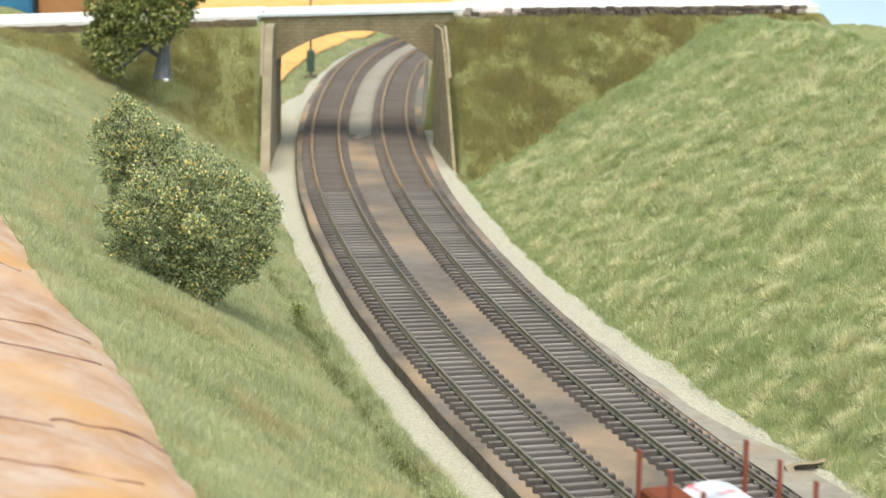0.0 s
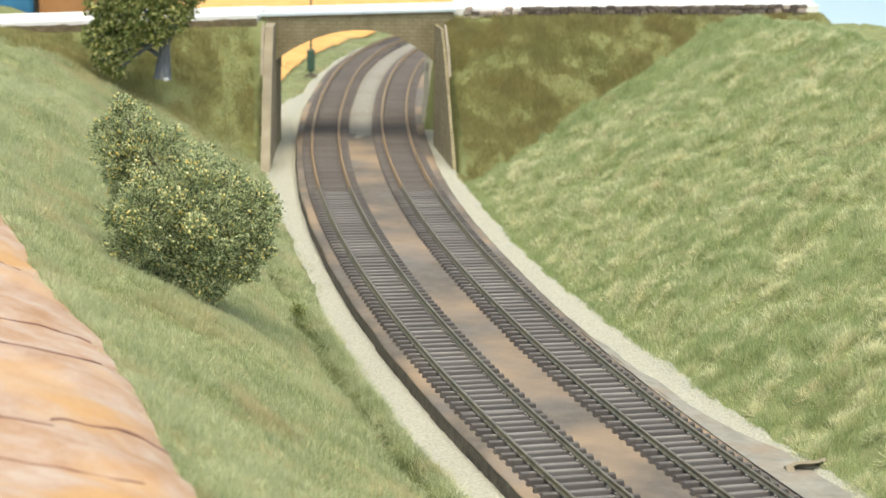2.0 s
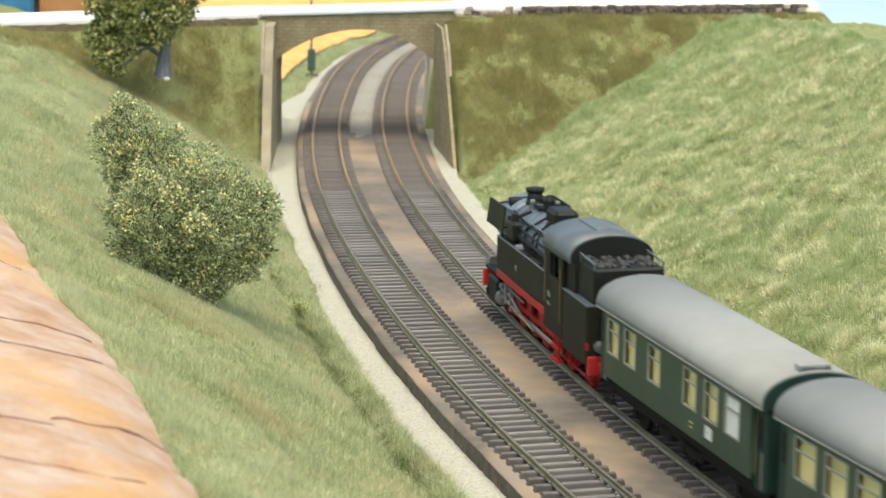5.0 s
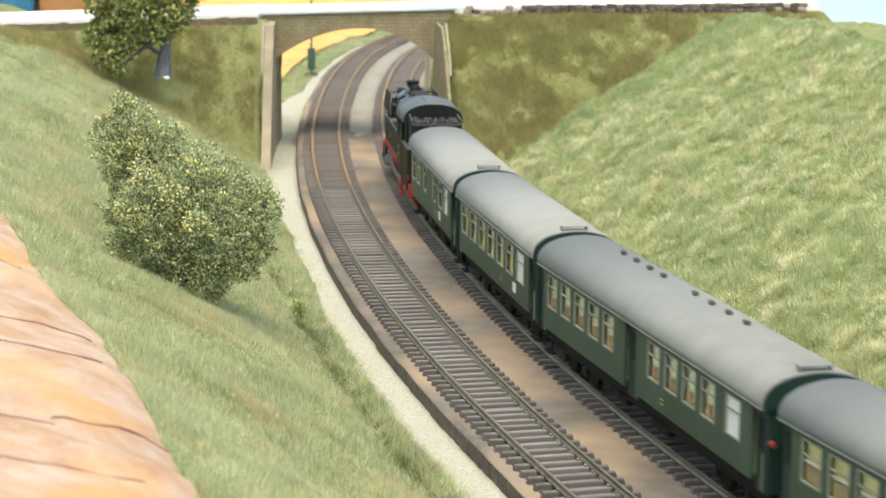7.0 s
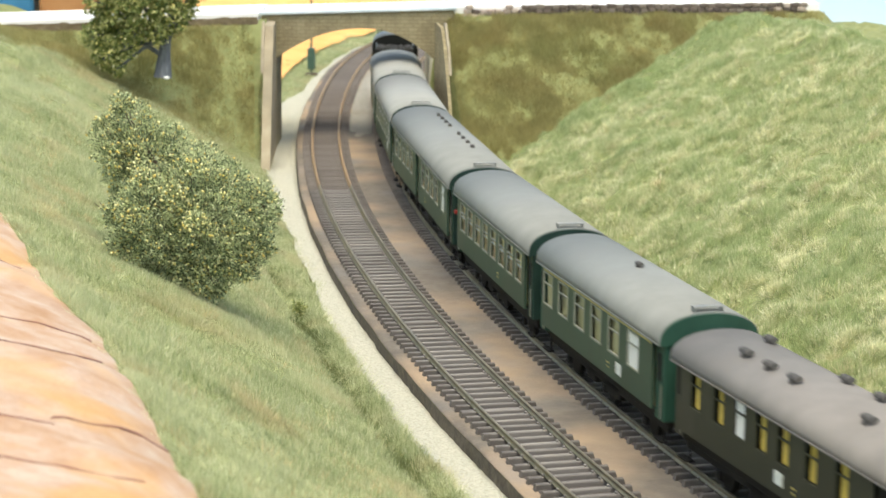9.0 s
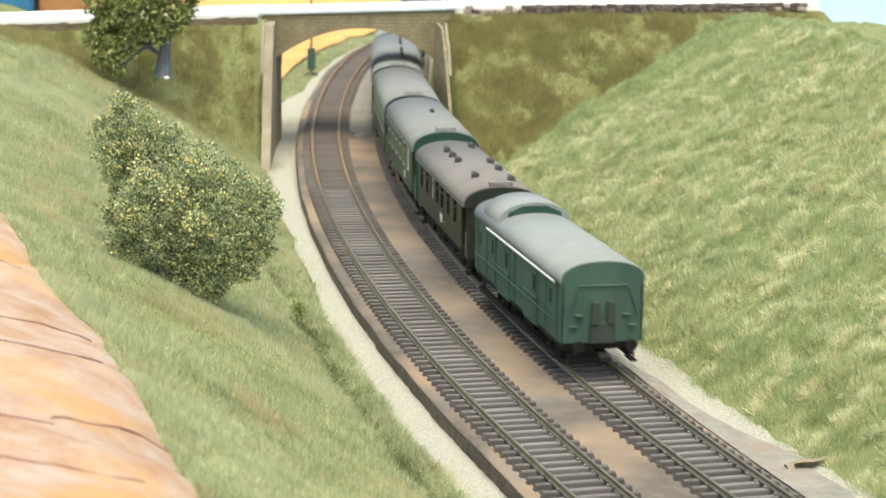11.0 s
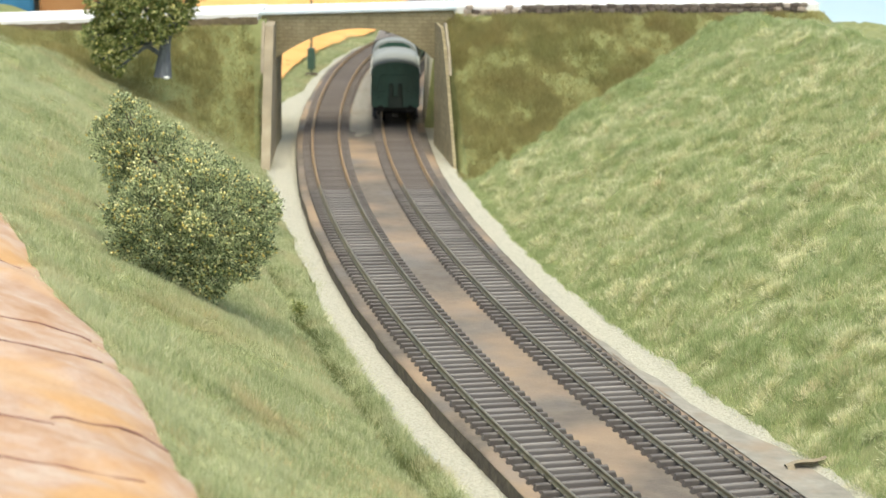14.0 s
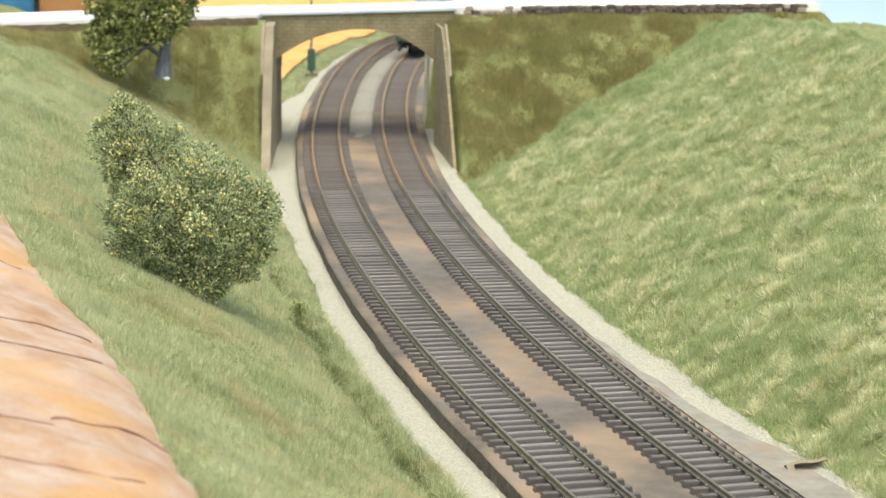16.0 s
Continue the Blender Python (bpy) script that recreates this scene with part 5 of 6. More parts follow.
def van():
    v = thing("luggage_van", "green luggage van with grey roof and raised lookout", "van")
    half, W, Z0, Z1 = 70.0, 15.5, 12.5, 35.2
    for sx in (-1, 1):
        bm = nb()
        side_wall(bm, sx * W, sx * (W - 1.0), -half, half, Z0, Z1, [(36, 40, 24, 30), (-56, -52, 24, 30), (58, 62, 24, 30)])
        part("side_wall", bm, M_GREEN_VAN, v)
    for y in (-half, half - 1.0):
        bm = nb()
        prism(bm, [(-W, Z0), (W, Z0)] + roof_profile(W + 0.3, Z1 - 0.2, 7.6)[:29], y, y + 1.0)
        e = part("end_wall", bm, M_GREEN_VAN, v)
        out = -1 if y < 0 else 1
        yo = y + (0 if y < 0 else 1.0)
        bm = nb()
        box(bm, -5.0, 5.0, min(yo, yo + out * 1.2), max(yo, yo + out * 1.2), 12, 20, 0.5)
        for x in (-3.0, 3.0):
            box(bm, x - 1.5, x + 1.5, min(yo, yo + out * 2.0), max(yo, yo + out * 2.0), 19, 28.4, 0.6)
        part("gangway", bm, M_VAN_DIRT, e, "grimy dark green gangway plate and posts")
        for sx in (-1, 1):
            for x, z in ((sx * 9.0, 22.5), (sx * 11.2, 18.4)):
                bm = nb()
                box(bm, x - 1.6, x + 1.6, min(yo, yo + out * 1.5), max(yo, yo + out * 1.5), z, z + 0.8, 0.2)
                part("lamp_bracket", bm, M_GREEN_VAN, e)
        for x, x2 in ((-10, -13.5), (10, 13.5)):
            bm = nb()
            tube(bm, (x, yo + out * 0.7, Z1 - 2), (x2, yo + out * 0.7, 22), 0.3, None, 6)
            part("handrail", bm, M_GREEN_VAN, e)
        bm = nb()
        tube(bm, (-9, yo + out * 0.7, Z1 - 1.2), (9, yo + out * 0.7, Z1 - 1.2), 0.35, None, 6)
        part("handrail", bm, M_GREEN_VAN, e)
    bm = nb()
    prism(bm, roof_profile(W + 0.7, Z1 - 0.2, 8.0), -half + 0.15, half - 0.15)
    part("roof", bm, M_ROOF_VAN, v)
    # raised lookout with windows
    bm = nb()
    prism(bm, roof_profile(W - 0.2, Z1 + 2.0, 10.0), 30, 56)
    look_ = part("lookout", bm, M_ROOF_VAN, v, "raised grey lookout on the roof")
    bm = nb()
    prism(bm, [(11.5, Z1 + 5.2), (11.0, Z1 + 8.0), (5, Z1 + 10.6), (-5, Z1 + 10.6), (-11.0, Z1 + 8.0), (-11.5, Z1 + 5.2)], 29.4, 30.2)
    part("lookout_window", bm, M_GREEN_END, look_, "dark green glazed end of the lookout")
    # sliding doors with ribs and rails
    for sx in (-1, 1):
        for y in (18, -26):
            bm = nb()
            x = sx * (W + 0.5)
            box(bm, min(x, x - sx * 0.8), max(x, x - sx * 0.8), y - 10, y + 10, 11, 33.5, 0.3)
            d = part("sliding_door", bm, M_GREEN_VAN, v)
            bm = nb()
            box(bm, min(x, x + sx * 0.5), max(x, x + sx * 0.5), y - 10.5, y + 10.5, 21.5, 22.5)
            part("rib", bm, M_GREEN_VAN, d)
            bm = nb()
            box(bm, min(x, x + sx * 0.2), max(x, x + sx * 0.2), y - 8, y - 4, 24.5, 30.5)
            part("pane", bm, M_BLACK, d)
        bm = nb()
        x = sx * (W + 0.9)
        tube(bm, (x, -62, 34.2), (x, 45, 34.2), 0.5, None, 8)
        part("door_rail", bm, M_SIGN, v, "pale door rail under the eaves")
        bm = nb()
        tube(bm, (x, -66, 20), (x, 66, 20), 0.3, None, 6)
        part("side_rail", bm, M_GREEN_VAN, v)
        for k in range(9):
            bm = nb()
            y = -64 + k * 16
            xx = sx * W
            box(bm, min(xx, xx + sx * 0.5), max(xx, xx + sx * 0.5), y - 0.5, y + 0.5, Z0, Z1)
            part("rib", bm, M_GREEN_VAN, v)
        bm = nb()
        x = sx * 14.2
        box(bm, x - 1.5, x + 1.5, -60, 60, 4.6, 5.4)
        part("running_board", bm, M_FRAME_BLACK, v)
    bm = nb()
    box(bm, -W + 1.2, W - 1.2, -half + 1.2, half - 1.2, 10, 34)
    part("inner_body", bm, M_BLACK, v)
    running_gear(v, half, (-42, 42))
    return v


def loco():
    v = thing("steam_locomotive", "black tank steam locomotive with red frame and smoke deflectors", "locomotive")

    def solid(name, mat, shapes, parent=v, label=""):
        bm = nb()
        for sh in shapes:
            sh(bm)
        return part(name, bm, mat, parent, label)

    def bx(*a):
        return lambda bm: box(bm, *a)

    def tb(*a):
        return lambda bm: tube(bm, *a)

    # frame, beams and buffers
    solid("frame", M_RED, [bx(-6.2, 6.2, -78, 76, 6, 17, 0.4)], label="red frame")
    for y0, y1 in ((76, 78), (-80, -78)):
        solid("buffer_beam", M_RED, [bx(-15, 15, y0, y1, 8.5, 15.5, 0.4)], label="red buffer beam")
    bf = share("loco_buffer", lambda bm: tube(tube(bm, (0, 0, 0), (0, 3.8, 0), 1.2), (0, 3.8, 0), (0, 4.8, 0), 2.2, 2.0, 14), M_RED)
    for y, rz in ((78, 0), (-80, 180)):
        for x in (-10, 10):
            put("buffer", bf, v, x, y, 12.8, rz, "red buffer")
    lampm = share("headlamp", lambda bm: tube(tube(bm, (0, 0, 0), (0, 2.2, 0), 2.0, 2.0, 14), (0, 2.1, 0), (0, 2.6, 0), 1.5, 1.4, 14), M_GREYMETAL)
    for y, rz in ((75, 0), (-79.4, 180)):
        for x in (-11, 11):
            put("lamp", lampm, v, x, y, 19.2, rz, "round grey lamp")
    solid("front_platform", M_LOCO, [bx(-14, 14, 51, 77.5, 16.2, 17.6, 0.3)])
    # rolling wheels
    wheels = []
    big = share("driving_wheelset", wheelset(16.4, 24, 13), M_RED)
    small = share("pony_wheelset", wheelset(9.8, 18, 8), M_RED)
    for y in (35, 17.5, 0, -17.5, -35):
        wheels.append((put("driving_wheelset", big, v, 0, y, 8.2, label="red spoked driving wheels"), y, 8.2))
    for y in (62, -61):
        wheels.append((put("pony_wheelset", small, v, 0, y, 4.9, label="red pony wheels"), y, 4.9))
    for sx in (-1, 1):
        def sbx(xa, xb, *rest):
            return bx(min(sx * xa, sx * xb), max(sx * xa, sx * xb), *rest)
        # red valance and side frame with its cut-outs
        solid("valance", M_RED, [sbx(14.0, 15.4, -78, 53, 17.4, 20.6, 0.3)], label="red valance under the tank")
        bm = nb()
        side_wall(bm, sx * 11.2, sx * 10.2, -76, 44, 8.4, 17.6, [(-69 + k * 17.5, -58 + k * 17.5, 10.2, 15.6) for k in range(6)])
        part("side_frame", bm, M_RED, v, "red plate frame with openings")
        solid("brake_rigging", M_RED, [tb((sx * 10.6, -70, 4.4), (sx * 10.6, 42, 4.4), 0.55, None, 6)] +
              [sbx(10.0, 11.4, y - 0.9, y + 0.9, 3.4, 9.5, 0.2) for y in (26, 8.7, -8.7, -26, -44)])
        solid("coupling_rod", M_STEEL, [sbx(11.6, 12.5, -36, 36, 6.0, 7.6, 0.2)], label="steel coupling rod")
        solid("connecting_rod", M_STEEL, [tb((sx * 13.2, 0, 6.6), (sx * 13.4, 49, 9.6), 0.7, None, 8)], label="steel connecting rod")
        solid("valve_gear", M_GREYMETAL, [sbx(12.8, 14.0, 36, 52, 11.6, 12.8, 0.2), sbx(13.0, 14.4, 33, 35, 6.5, 17, 0.3), sbx(13.2, 14.6, 41, 43, 8, 16.5, 0.3),
                                         tb((sx * 14, 20, 9), (sx * 14, 36, 13), 0.5, None, 6), tb((sx * 13.8, 14, 14.5), (sx * 13.8, 40, 15.2), 0.5, None, 6)],
              label="grey valve gear links")
        cyl = solid("cylinder", M_LOCO, [sbx(10.6, 15.6, 51, 66, 4.6, 16.0, 1.0), tb((sx * 13, 66, 8.6), (sx * 13, 67.4, 8.6), 3.4, 3.0, 16), tb((sx * 13, 66, 13.6), (sx * 13, 67.8, 13.6), 1.9, 1.6, 12)],
                    label="black cylinder block")
        solid("cylinder_cover", M_GREYMETAL, [tb((sx * 13, 49.6, 8.6), (sx * 13, 51.2, 8.6), 3.1, 3.3, 16), tb((sx * 13, 48, 13.4), (sx * 13, 51.2, 13.4), 1.5, 1.7, 12)], cyl, "grey cylinder cover")
        # side tank, flush with the cab side
        tank = solid("side_tank", M_LOCO_TANK, [sbx(8.6, 15.6, -22, 52, 20.8, 34.4, 0.6)], label="olive-black side water tank")
        solid("tank_rim", M_CAB_ROOF, [sbx(15.1, 15.7, -21, 51.5, 34.3, 34.9, 0.1), sbx(9, 15.4, 50.8, 51.6, 34.3, 34.9, 0.1)], tank)
        solid("tank_lid", M_GREYMETAL, [tb((sx * 12.6, 24, 34.2), (sx * 12.6, 24, 35.6), 2.6, 2.3, 14), tb((sx * 12.6, 24, 35.4), (sx * 12.6, 24, 36.0), 1.0, 0.8, 8)], tank)
        solid("disc", M_GREYMETAL, [tb((sx * 15.5, 20, 27.2), (sx * 15.85, 20, 27.2), 1.2, None, 12)], tank, "pale round disc")
        for y in (44, 8, -10):
            solid("tank_strap", M_LOCO, [sbx(9, 15.2, y - 0.5, y + 0.5, 34.2, 35.0, 0.1)], tank)
        # smoke deflector on stays
        bm = nb()
        box(bm, sx * 14.8 - 0.35, sx * 14.8 + 0.35, 46, 72, 36.8, 47.0, 0.15)
        for q in bm.verts:
            if q.co.z > 45:
                q.co.x -= sx * 1.4
        part("smoke_deflector", bm, M_LOCO_TANK, v, "flat dark smoke deflector plate")
        solid("deflector_stay", M_LOCO, [tb((sx * 14.6, 50, 38), (sx * 9, 50, 38), 0.5, None, 6), tb((sx * 14.6, 68, 38), (sx * 9, 68, 38), 0.5, None, 6), tb((sx * 13.8, 66, 45), (sx * 6, 66, 46), 0.4, None, 6),
                                        tb((sx * 14.4, 48, 37), (sx * 12, 48, 17.4), 0.5, None, 6)])
        # pumps and pipework along the boiler
        solid("feed_pump", M_LOCO, [sbx(9.6, 14.0, 32, 42, 35, 43, 1.0), tb((sx * 12, 37, 42), (sx * 12, 37, 46), 1.6, 1.3, 10), tb((sx * 11.5, 44, 36), (sx * 11.5, 44, 44), 1.5, None, 10),
                                    tb((sx * 12, 37, 44), (sx * 6, 34, 47.4), 0.7, None, 8)], label="black feed pump beside the smokebox")
        for z, r in ((37.0, 0.9), (40.0, 0.5), (43.0, 0.45), (34.8, 0.7)):
            x = sx * (math.sqrt(max(11.0 ** 2 - (z - 37) ** 2, 0)) + 0.6)
            solid("pipe", M_LOCO, [tb((x, -22, z), (x, 28, z + 0.8), r, None, 6), tb((x, 28, z + 0.8), (x * 0.97, 48, z + 2.2), r, None, 6)], label="dark pipe along the boiler")
        solid("handrail", M_BOILER, [tb((sx * 9.3, -20, 44.6), (sx * 9.3, 64, 44.6), 0.35, None, 6)] + [tb((sx * 9.4, y, 44.6), (sx * 8.2, y, 43.8), 0.35, None, 6) for y in (-8, 12, 30, 48, 60)])
        # cab side and its window
        bm = nb()
        side_wall(bm, sx * 15.6, sx * 14.6, -47, -22.2, 14.4, 45.4, [(-41.5, -29.5, 35.4, 43.6)])
        cab = part("cab_side", bm, M_LOCO_TANK, v)
        solid("window_rail", M_LOCO, [sbx(15.0, 15.9, -42, -29, 34.8, 35.4, 0.1), sbx(15.1, 15.8, -35.8, -35.2, 35.4, 43.6)], cab)
        for y, z0 in ((-24.5, 24), (-45.2, 20)):
            solid("grab_rail", M_RAIL_OLIVE, [tb((sx * 15.9, y, z0), (sx * 15.9, y, 41), 0.45, None, 6)], cab, "dull olive grab rail")
        solid("number_plate", M_GREYMETAL, [sbx(15.55, 15.85, -31, -27, 26.6, 28.6), sbx(15.55, 15.85, -31, -27, 23.4, 24.6)], cab, "two pale unreadable plate bars")
        solid("cab_step", M_RED, [sbx(13, 15.8, -42, -33, 4, 4.8), sbx(14.2, 14.8, -41, -40.2, 4.6, 14.6), sbx(14.2, 14.8, -35, -34.2, 4.6, 14.6), sbx(13.4, 15.8, -42, -33, 9, 9.7)], label="red cab step")
    # boiler, smokebox and fittings
    boiler = solid("boiler", M_BOILER, [tb((0, -24, 37), (0, 50, 37), 11.2, 10.9, 32)], label="grey-blue boiler")
    for y in (-15, 0, 14, 28, 43):
        solid("boiler_band", M_BOILER, [tb((0, y - 0.6, 37), (0, y + 0.6, 37), 11.4, None, 32)], boiler)
    sb = solid("smokebox", M_BOILER, [tb((0, 50, 37), (0, 71, 37), 11.3, None, 32)], label="grey-blue smokebox")
    solid("smokebox_door", M_LOCO, [tb((0, 71, 37), (0, 73.5, 37), 9.6, 6.4, 24), tb((0, 73.4, 37), (0, 75, 37), 1.2, 0.8, 8)], sb)
    solid("smokebox_saddle", M_LOCO, [bx(-8, 8, 52, 70, 16, 28, 0.6)], sb)
    solid("chimney", M_LOCO, [tb((0, 51, 46), (0, 51, 52.4), 3.4, 3.1, 18), tb((0, 51, 52.3), (0, 51, 53.9), 3.6, 3.9, 18), tb((0, 51, 46.6), (0, 51, 48.6), 4.6, 3.6, 18)])
    solid("chimney_mouth", M_BLACK, [tb((0, 51, 53.8), (0, 51, 54.1), 2.9, None, 16)])
    solid("preheater", M_LOCO, [tb((-8, 61, 46.5), (8, 61, 46.5), 2.2, None, 12)], sb)
    solid("sand_dome", M_LOCO, [bx(-5, 5, 3, 17, 44, 52.6, 1.6)])
    solid("steam_dome", M_BOILER, [tb((0, -11, 46), (0, -11, 50.6), 4.2, 3.8, 18), tb((0, -11, 50.5), (0, -11, 52.2), 3.8, 1.6, 18)])
    solid("feed_dome", M_LOCO, [tb((0, 29, 47), (0, 29, 52.6), 2.6, 2.4, 14), tb((0, 29, 52.5), (0, 29, 54.6), 2.2, 1.0, 14), tb((-4.5, 29, 49.5), (4.5, 29, 49.5), 1.2, None, 8)])
    solid("regulator_pipe", M_LOCO, [tb((2.6, 19, 48.6), (2.6, 50, 48.4), 0.9, None, 8), tb((-3.0, 29, 48.8), (-3.0, 47, 48.6), 0.7, None, 8)], boiler)
    for y, x in ((40, -4), (44, 3.4), (-4, 3), (-17, -4), (-18, 3.5), (35, 5)):
        solid("valve", M_GREYMETAL, [tb((x, y, 46), (x, y, 50.4), 1.0, 0.8, 8), tb((x, y, 50.2), (x, y, 51.0), 1.3, 1.0, 8)], boiler)
    for sx in (-1, 1):
        for y0, y1 in ((5, 12), (9, 6), (14, 24)):
            solid("sand_pipe", M_LOCO, [tb((sx * 5.6, y0, 48), (sx * 10.6, y1, 42), 0.5, None, 6), tb((sx * 10.6, y1, 42), (sx * 11.8, y1, 35), 0.5, None, 6)], boiler)
    # cab ends, arched roof with its hatch
    arc = roof_profile(15.2, 44.4, 9.2)[:29]
    for y in (-47.0, -23.2):
        bm = nb()
        prism(bm, [(-14.6, 20)] + [(14.6, 20)] + arc, y, y + 1.0)
        part("cab_end", bm, M_LOCO, v)
    bm = nb()
    prism(bm, roof_profile(16.0, 44.6, 9.8), -56.6, -20)
    cr = part("cab_roof", bm, M_CAB_ROOF, v, "arched blue-grey cab roof with rust")
    bm = nb()
    prism(bm, roof_profile(15.5, 44.8, 9.3), -57.6, -56.7)
    part("roof_end", bm, M_LOCO, cr, "black rear arch of the cab roof")
    for x0, x1, up in ((-9.6, -3.4, 52.2), (3.4, 9.6, 52.2)):
        solid("roof_hatch", M_BLACK, [lambda bm: box(bm, x0, x1, -43, -26, 50.0, up, 0.2)], cr, "dark open roof hatch")
    solid("hatch_cover", M_CAB_ROOF, [bx(-3.2, 3.2, -46, -24, 53.6, 54.9, 0.4)], cr)
    for sx in (-1, 1):
        solid("rain_strip", M_CAB_ROOF, [tb((sx * 13.2, -56, 50.2), (sx * 13.2, -21, 50.2), 0.4, None, 6)], cr)
    # bunker: full-width lower tank, narrower coal box above
    bunker = solid("bunker", M_LOCO_TANK, [bx(-15.6, 15.6, -78, -47.2, 11.6, 33.4, 0.7)])
    solid("bunker_ledge", M_CAB_ROOF, [bx(-15.7, 15.7, -78.2, -47.4, 33.3, 33.8, 0.1)], bunker)
    solid("coal_box", M_LOCO, [bx(-13, 13, -78, -57.8, 33.8, 46.6, 0.8), bx(-14.2, 14.2, -57.8, -47.4, 33.8, 45, 0.6)], bunker)
    rn = random.Random(4)
    bm = nb()
    for _ in range(90):
        x, y, r = rn.uniform(-11, 11), rn.uniform(-76.5, -59), rn.uniform(1.0, 1.8)
        bmesh.ops.create_icosphere(bm, subdivisions=1, radius=r, matrix=Matrix.Translation((x, y, 46.4 + rn.uniform(-0.3, 0.7))) @ Matrix.Diagonal((1, rn.uniform(0.7, 1.2), 0.7, 1)))
    part("coal", bm, M_COAL, bunker, "heaped dull coal")
    for x in (-12.6, 12.6):
        solid("bunker_rail", M_CAB_ROOF, [tb((x, -77, 48.2), (x, -59, 49.0), 0.4, None, 6), tb((x, -77, 46), (x, -77, 48.4), 0.35, None, 6), tb((x, -60, 46), (x, -60, 49), 0.35, None, 6)], bunker)
        solid("ladder_rail", M_LOCO, [tb((x * 0.9, -78.6, 14), (x * 0.9, -78.6, 44), 0.35, None, 6)], bunker)
    for x in (-11.4, 8.4):
        for k in range(6):
            solid("rung", M_LOCO, [tb((x, -78.6, 18 + 4 * k), (x + 3, -78.6, 18 + 4 * k), 0.3, None, 6)], bunker)
    solid("rear_box", M_GREYMETAL, [bx(-3.5, 1.5, -79.2, -78, 22, 25, 0.3)], bunker)
    for y in (-83.5, 80):
        solid("coupler", M_FRAME_BLACK, [bx(-2.0, 2.0, y - 4, y + 4, 6.2, 8.6, 0.4)])
    return v, wheels


def stake_wagon():
    v = thing("stake_wagon", "red-brown stake wagon with a white covered load", "wagon")
    half = 62.0
    bm = nb()
    box(bm, -15.5, 15.5, -half, half, 10.5, 13.5, 0.3)
    part("deck", bm, M_DECKWOOD, v)
    st = share("stake", lambda bm: box(bm, -0.6, 0.6, -0.6, 0.6, -3, 22, 0.2), M_STAKE)
    for k in range(7):
        for sx in (-1, 1):
            put("stake", st, v, sx * 15.9, -half + 3 + k * (2 * half - 6) / 6, 13.5)
    for y in (-half + 0.6, half - 0.6):
        bm = nb()
        box(bm, -15.5, 15.5, y - 0.6, y + 0.6, 13.5, 18.5, 0.2)
        part("end_board", bm, M_STAKE, v)
    bm = nb()
    prism(bm, [(12.0 * math.cos(a) + 3.0, 13.6 + 14.0 * abs(math.sin(a)) ** 0.6) for a in np.linspace(0, math.pi, 17)], -half + 8, half - 6)
    for vv in bm.verts:
        vv.co.z += 0.3 * math.sin(vv.co.y * 0.3 + vv.co.x * 0.2)
        if abs(vv.co.y) > half - 9:
            vv.co.x, vv.co.z = 3.0 + (vv.co.x - 3.0) * 0.93, 13.6 + (vv.co.z - 13.6) * 0.9
    part("load", bm, M_LOAD, v, "white sheet load with red specks")
    bm = nb()
    box(bm, -15, -4.5, half - 18, half - 2, 13.5, 24.5, 0.8)
    part("crate", bm, M_CRATE, v, "orange-brown crate")
    running_gear(v, half, (-38, 38))
    return v


def round_off(ob):
    """Shade the long curved faces of roofs, boilers and pipes smoothly, and leave their ends flat."""
    for f in ob.data.polygons:
        if len(f.vertices) == 4:
            f.use_smooth = True


engine, drivers = loco()
B3 = 140.0
w7 = [-45 + k * 13.0 for k in range(7)]
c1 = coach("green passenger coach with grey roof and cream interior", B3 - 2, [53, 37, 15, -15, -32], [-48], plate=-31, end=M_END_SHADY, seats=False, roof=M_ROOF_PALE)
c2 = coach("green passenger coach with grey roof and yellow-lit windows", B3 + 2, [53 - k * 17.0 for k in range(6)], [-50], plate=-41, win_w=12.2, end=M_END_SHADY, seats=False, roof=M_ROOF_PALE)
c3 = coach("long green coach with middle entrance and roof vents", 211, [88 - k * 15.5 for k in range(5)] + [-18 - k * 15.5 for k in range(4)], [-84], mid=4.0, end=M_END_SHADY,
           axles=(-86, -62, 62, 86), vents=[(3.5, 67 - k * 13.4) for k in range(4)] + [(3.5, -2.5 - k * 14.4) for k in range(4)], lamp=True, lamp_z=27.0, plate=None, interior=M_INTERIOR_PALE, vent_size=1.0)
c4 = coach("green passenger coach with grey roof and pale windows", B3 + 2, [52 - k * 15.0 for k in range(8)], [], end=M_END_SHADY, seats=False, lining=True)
c5 = coach("green first-class coach with a yellow line above the windows", B3 - 4, [54 - k * 19.0 for k in range(5)], [-42], seats=False, stripe=M_YELLOW, vents=[(1.5, 4)], plate=-28, win_w=11.6, interior=M_DULL_CREAM)
c6 = coach("old dark olive coach with brown-grey roof and yellow blinds", 138, [50, 33, 4, -10, -27, -45], [18.5], body=M_GREEN_DARK, end=M_GREEN_DARK, roof=M_ROOF_OLD, axles=(-42, 42),
           vents=[(-6.5, 36), (-6.5, 20), (-6.5, 4), (-6.5, -40), (8, 50), (8, 0), (8, -20), (8, -50)], frame_mat=M_GREEN_DARK, curtain=True, seats=False, plate=-8, interior=M_BLACK, win_w=7.6, win_h=11.4, Z1=35.4, rise=9.0, vent_size=1.7)
luggage = van()
wagon = stake_wagon()
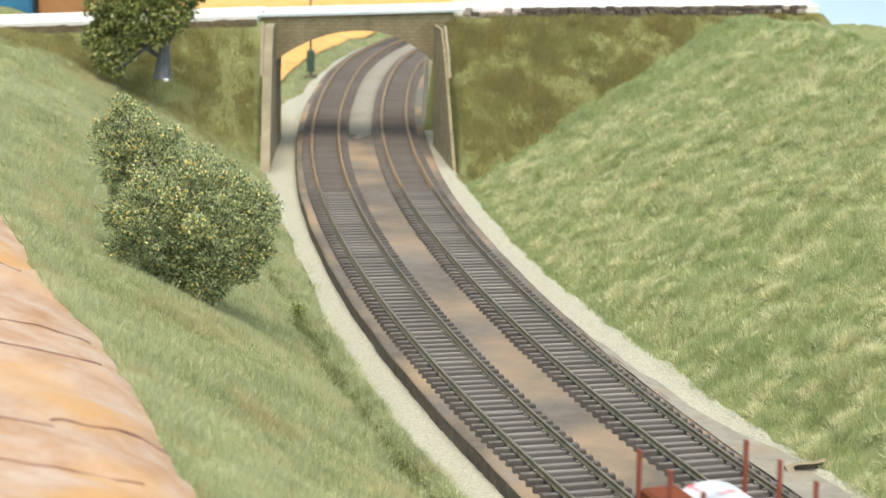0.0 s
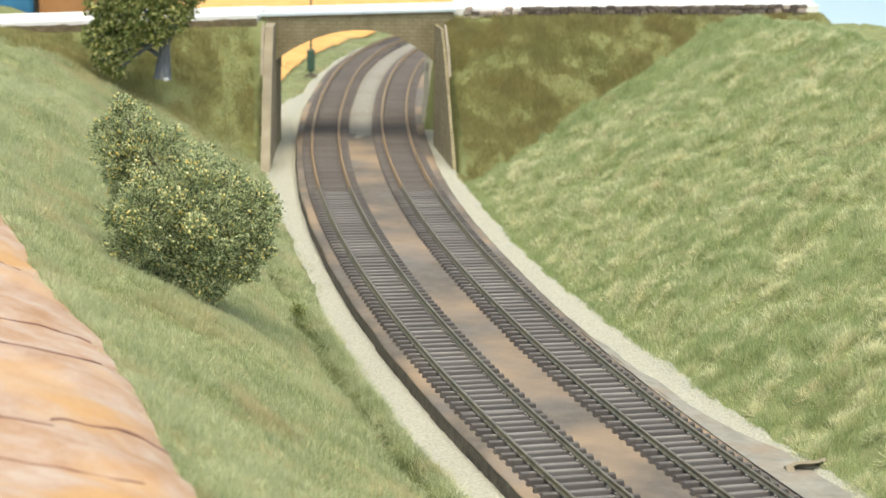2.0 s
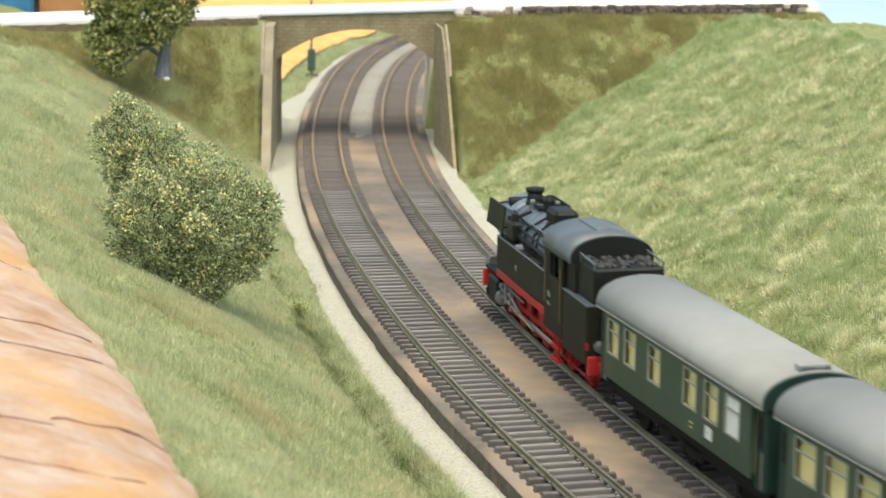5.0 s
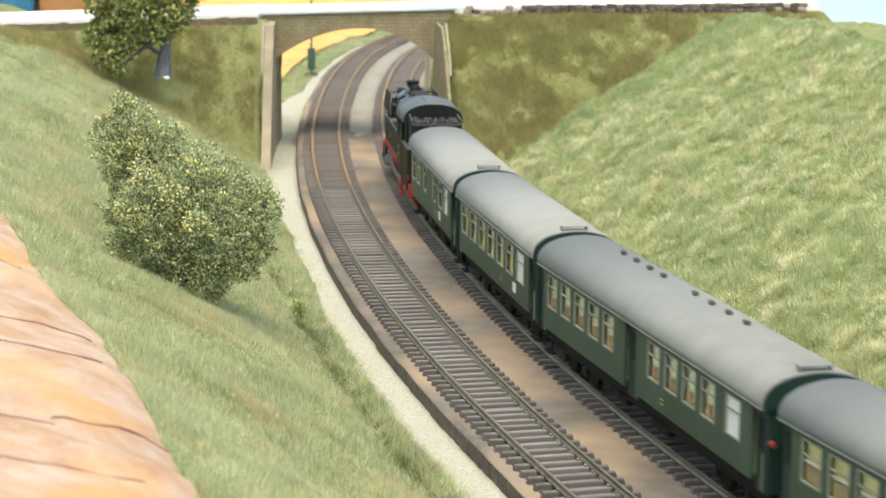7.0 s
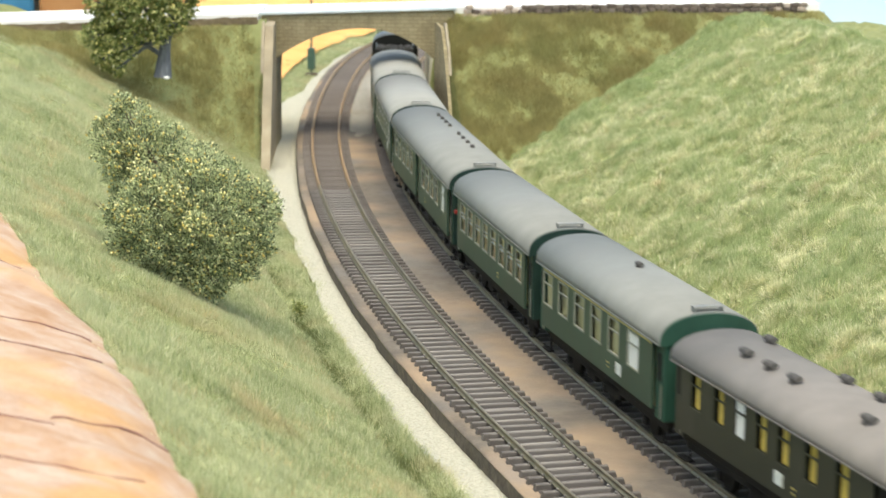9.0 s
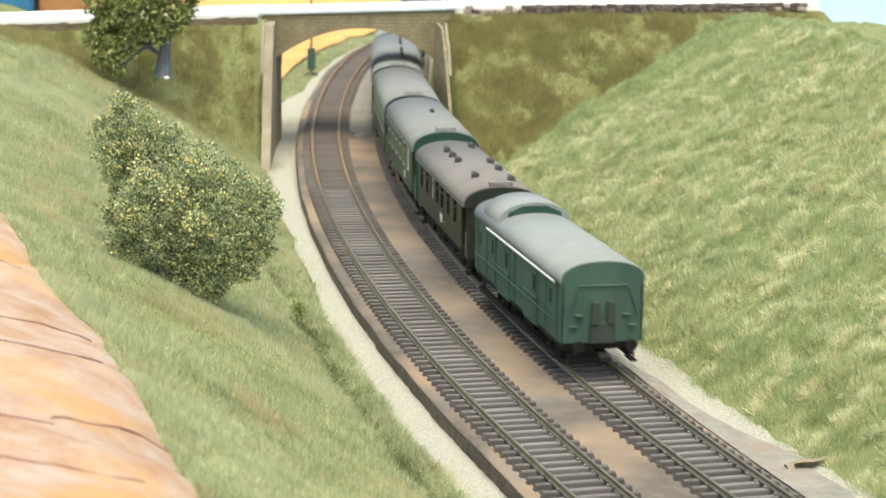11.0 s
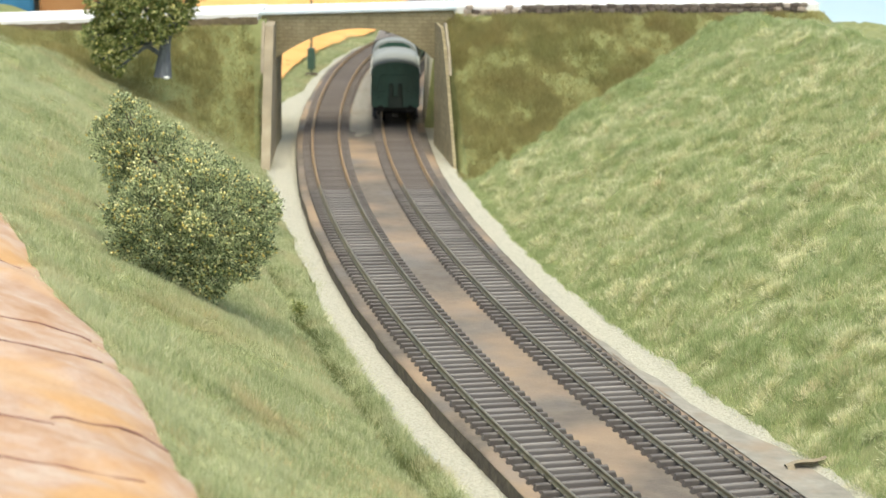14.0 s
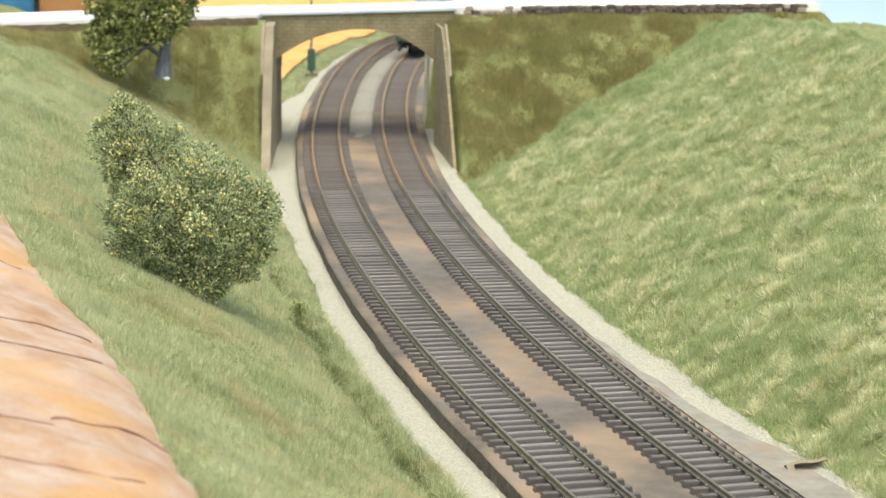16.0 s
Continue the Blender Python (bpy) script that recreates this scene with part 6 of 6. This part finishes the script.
for v in (engine, c1, c2, c3, c4, c5, c6, luggage):
    for ob in v.children_recursive:
        if ob.name.split(".")[0] in ("roof", "cab_roof", "boiler", "smokebox", "boiler_band", "chimney", "lookout"):
            round_off(ob)

# distance of each vehicle's centre from the joint between the second and third coach
TRAIN = ((engine, 300 + 89.5), (c1, 153 + 73.5), (c2, 76.5), (c3, -111.0), (c4, -222 - 77.0), (c5, -376 - 75.0), (c6, -522 - 77.5), (luggage, -670 - 90.0))
RUN = ((0.0, -1222), (3.0, -657), (3.5, -567), (4.0, -476), (4.2, -438), (5.2, -252), (6.5, -14), (7.0, 84), (8.0, 275), (9.0, 464), (10.0, 668), (11.3, 947), (12.0, 1098),
       (12.5, 1213), (13.0, 1325), (13.5, 1439), (14.0, 1557), (14.5, 1673), (15.0, 1786), (15.5, 1898), (16.0, 2008))


def run_at(t):
    """Where the train's joint is along the line at t, eased between the known places."""
    ts, ps = [r[0] for r in RUN], [r[1] for r in RUN]
    k = np.array([-0.2, -0.1, 0.0, 0.1, 0.2])
    return float(np.mean(np.interp(np.clip(t + k, 0, 16), ts, ps))) if 0.25 < t < 15.75 else float(np.interp(t, ts, ps))


def on_line(s, d, wheelbase):
    x0, y0, _ = line(s - wheelbase / 2, d)
    x1, y1, _ = line(s + wheelbase / 2, d)
    return pose((x0 + x1) / 2 * MM, (y0 + y1) / 2 * MM, 0, 0, 0, -math.degrees(math.atan2(x1 - x0, y1 - y0)))


def motions():
    times = [k * 0.25 for k in range(65)]
    for ob, off in TRAIN:
        base = 150.0 if ob is c3 else 90.0
        walk(ob, [(t, on_line(run_at(t) + off, SEP, base)) for t in times])
    walk(wagon, [(t, on_line(-212 - 148.0 * t, 0.0, 76.0)) for t in times])
    # the locomotive's wheels roll
    for ob, y, r in drivers:
        rows = []
        for k in range(481):
            t = k / 30
            rows.append((t, Matrix.Translation((0, y * MM, r * MM)) @ Matrix.Rotation(-(run_at(t) % (2 * math.pi * r)) / r, 4, "X")))
        walk(ob, rows)

# ---- sleepers ----
lay_sleepers(track_left, 0.0)
lay_sleepers(track_right, SEP)

motions()
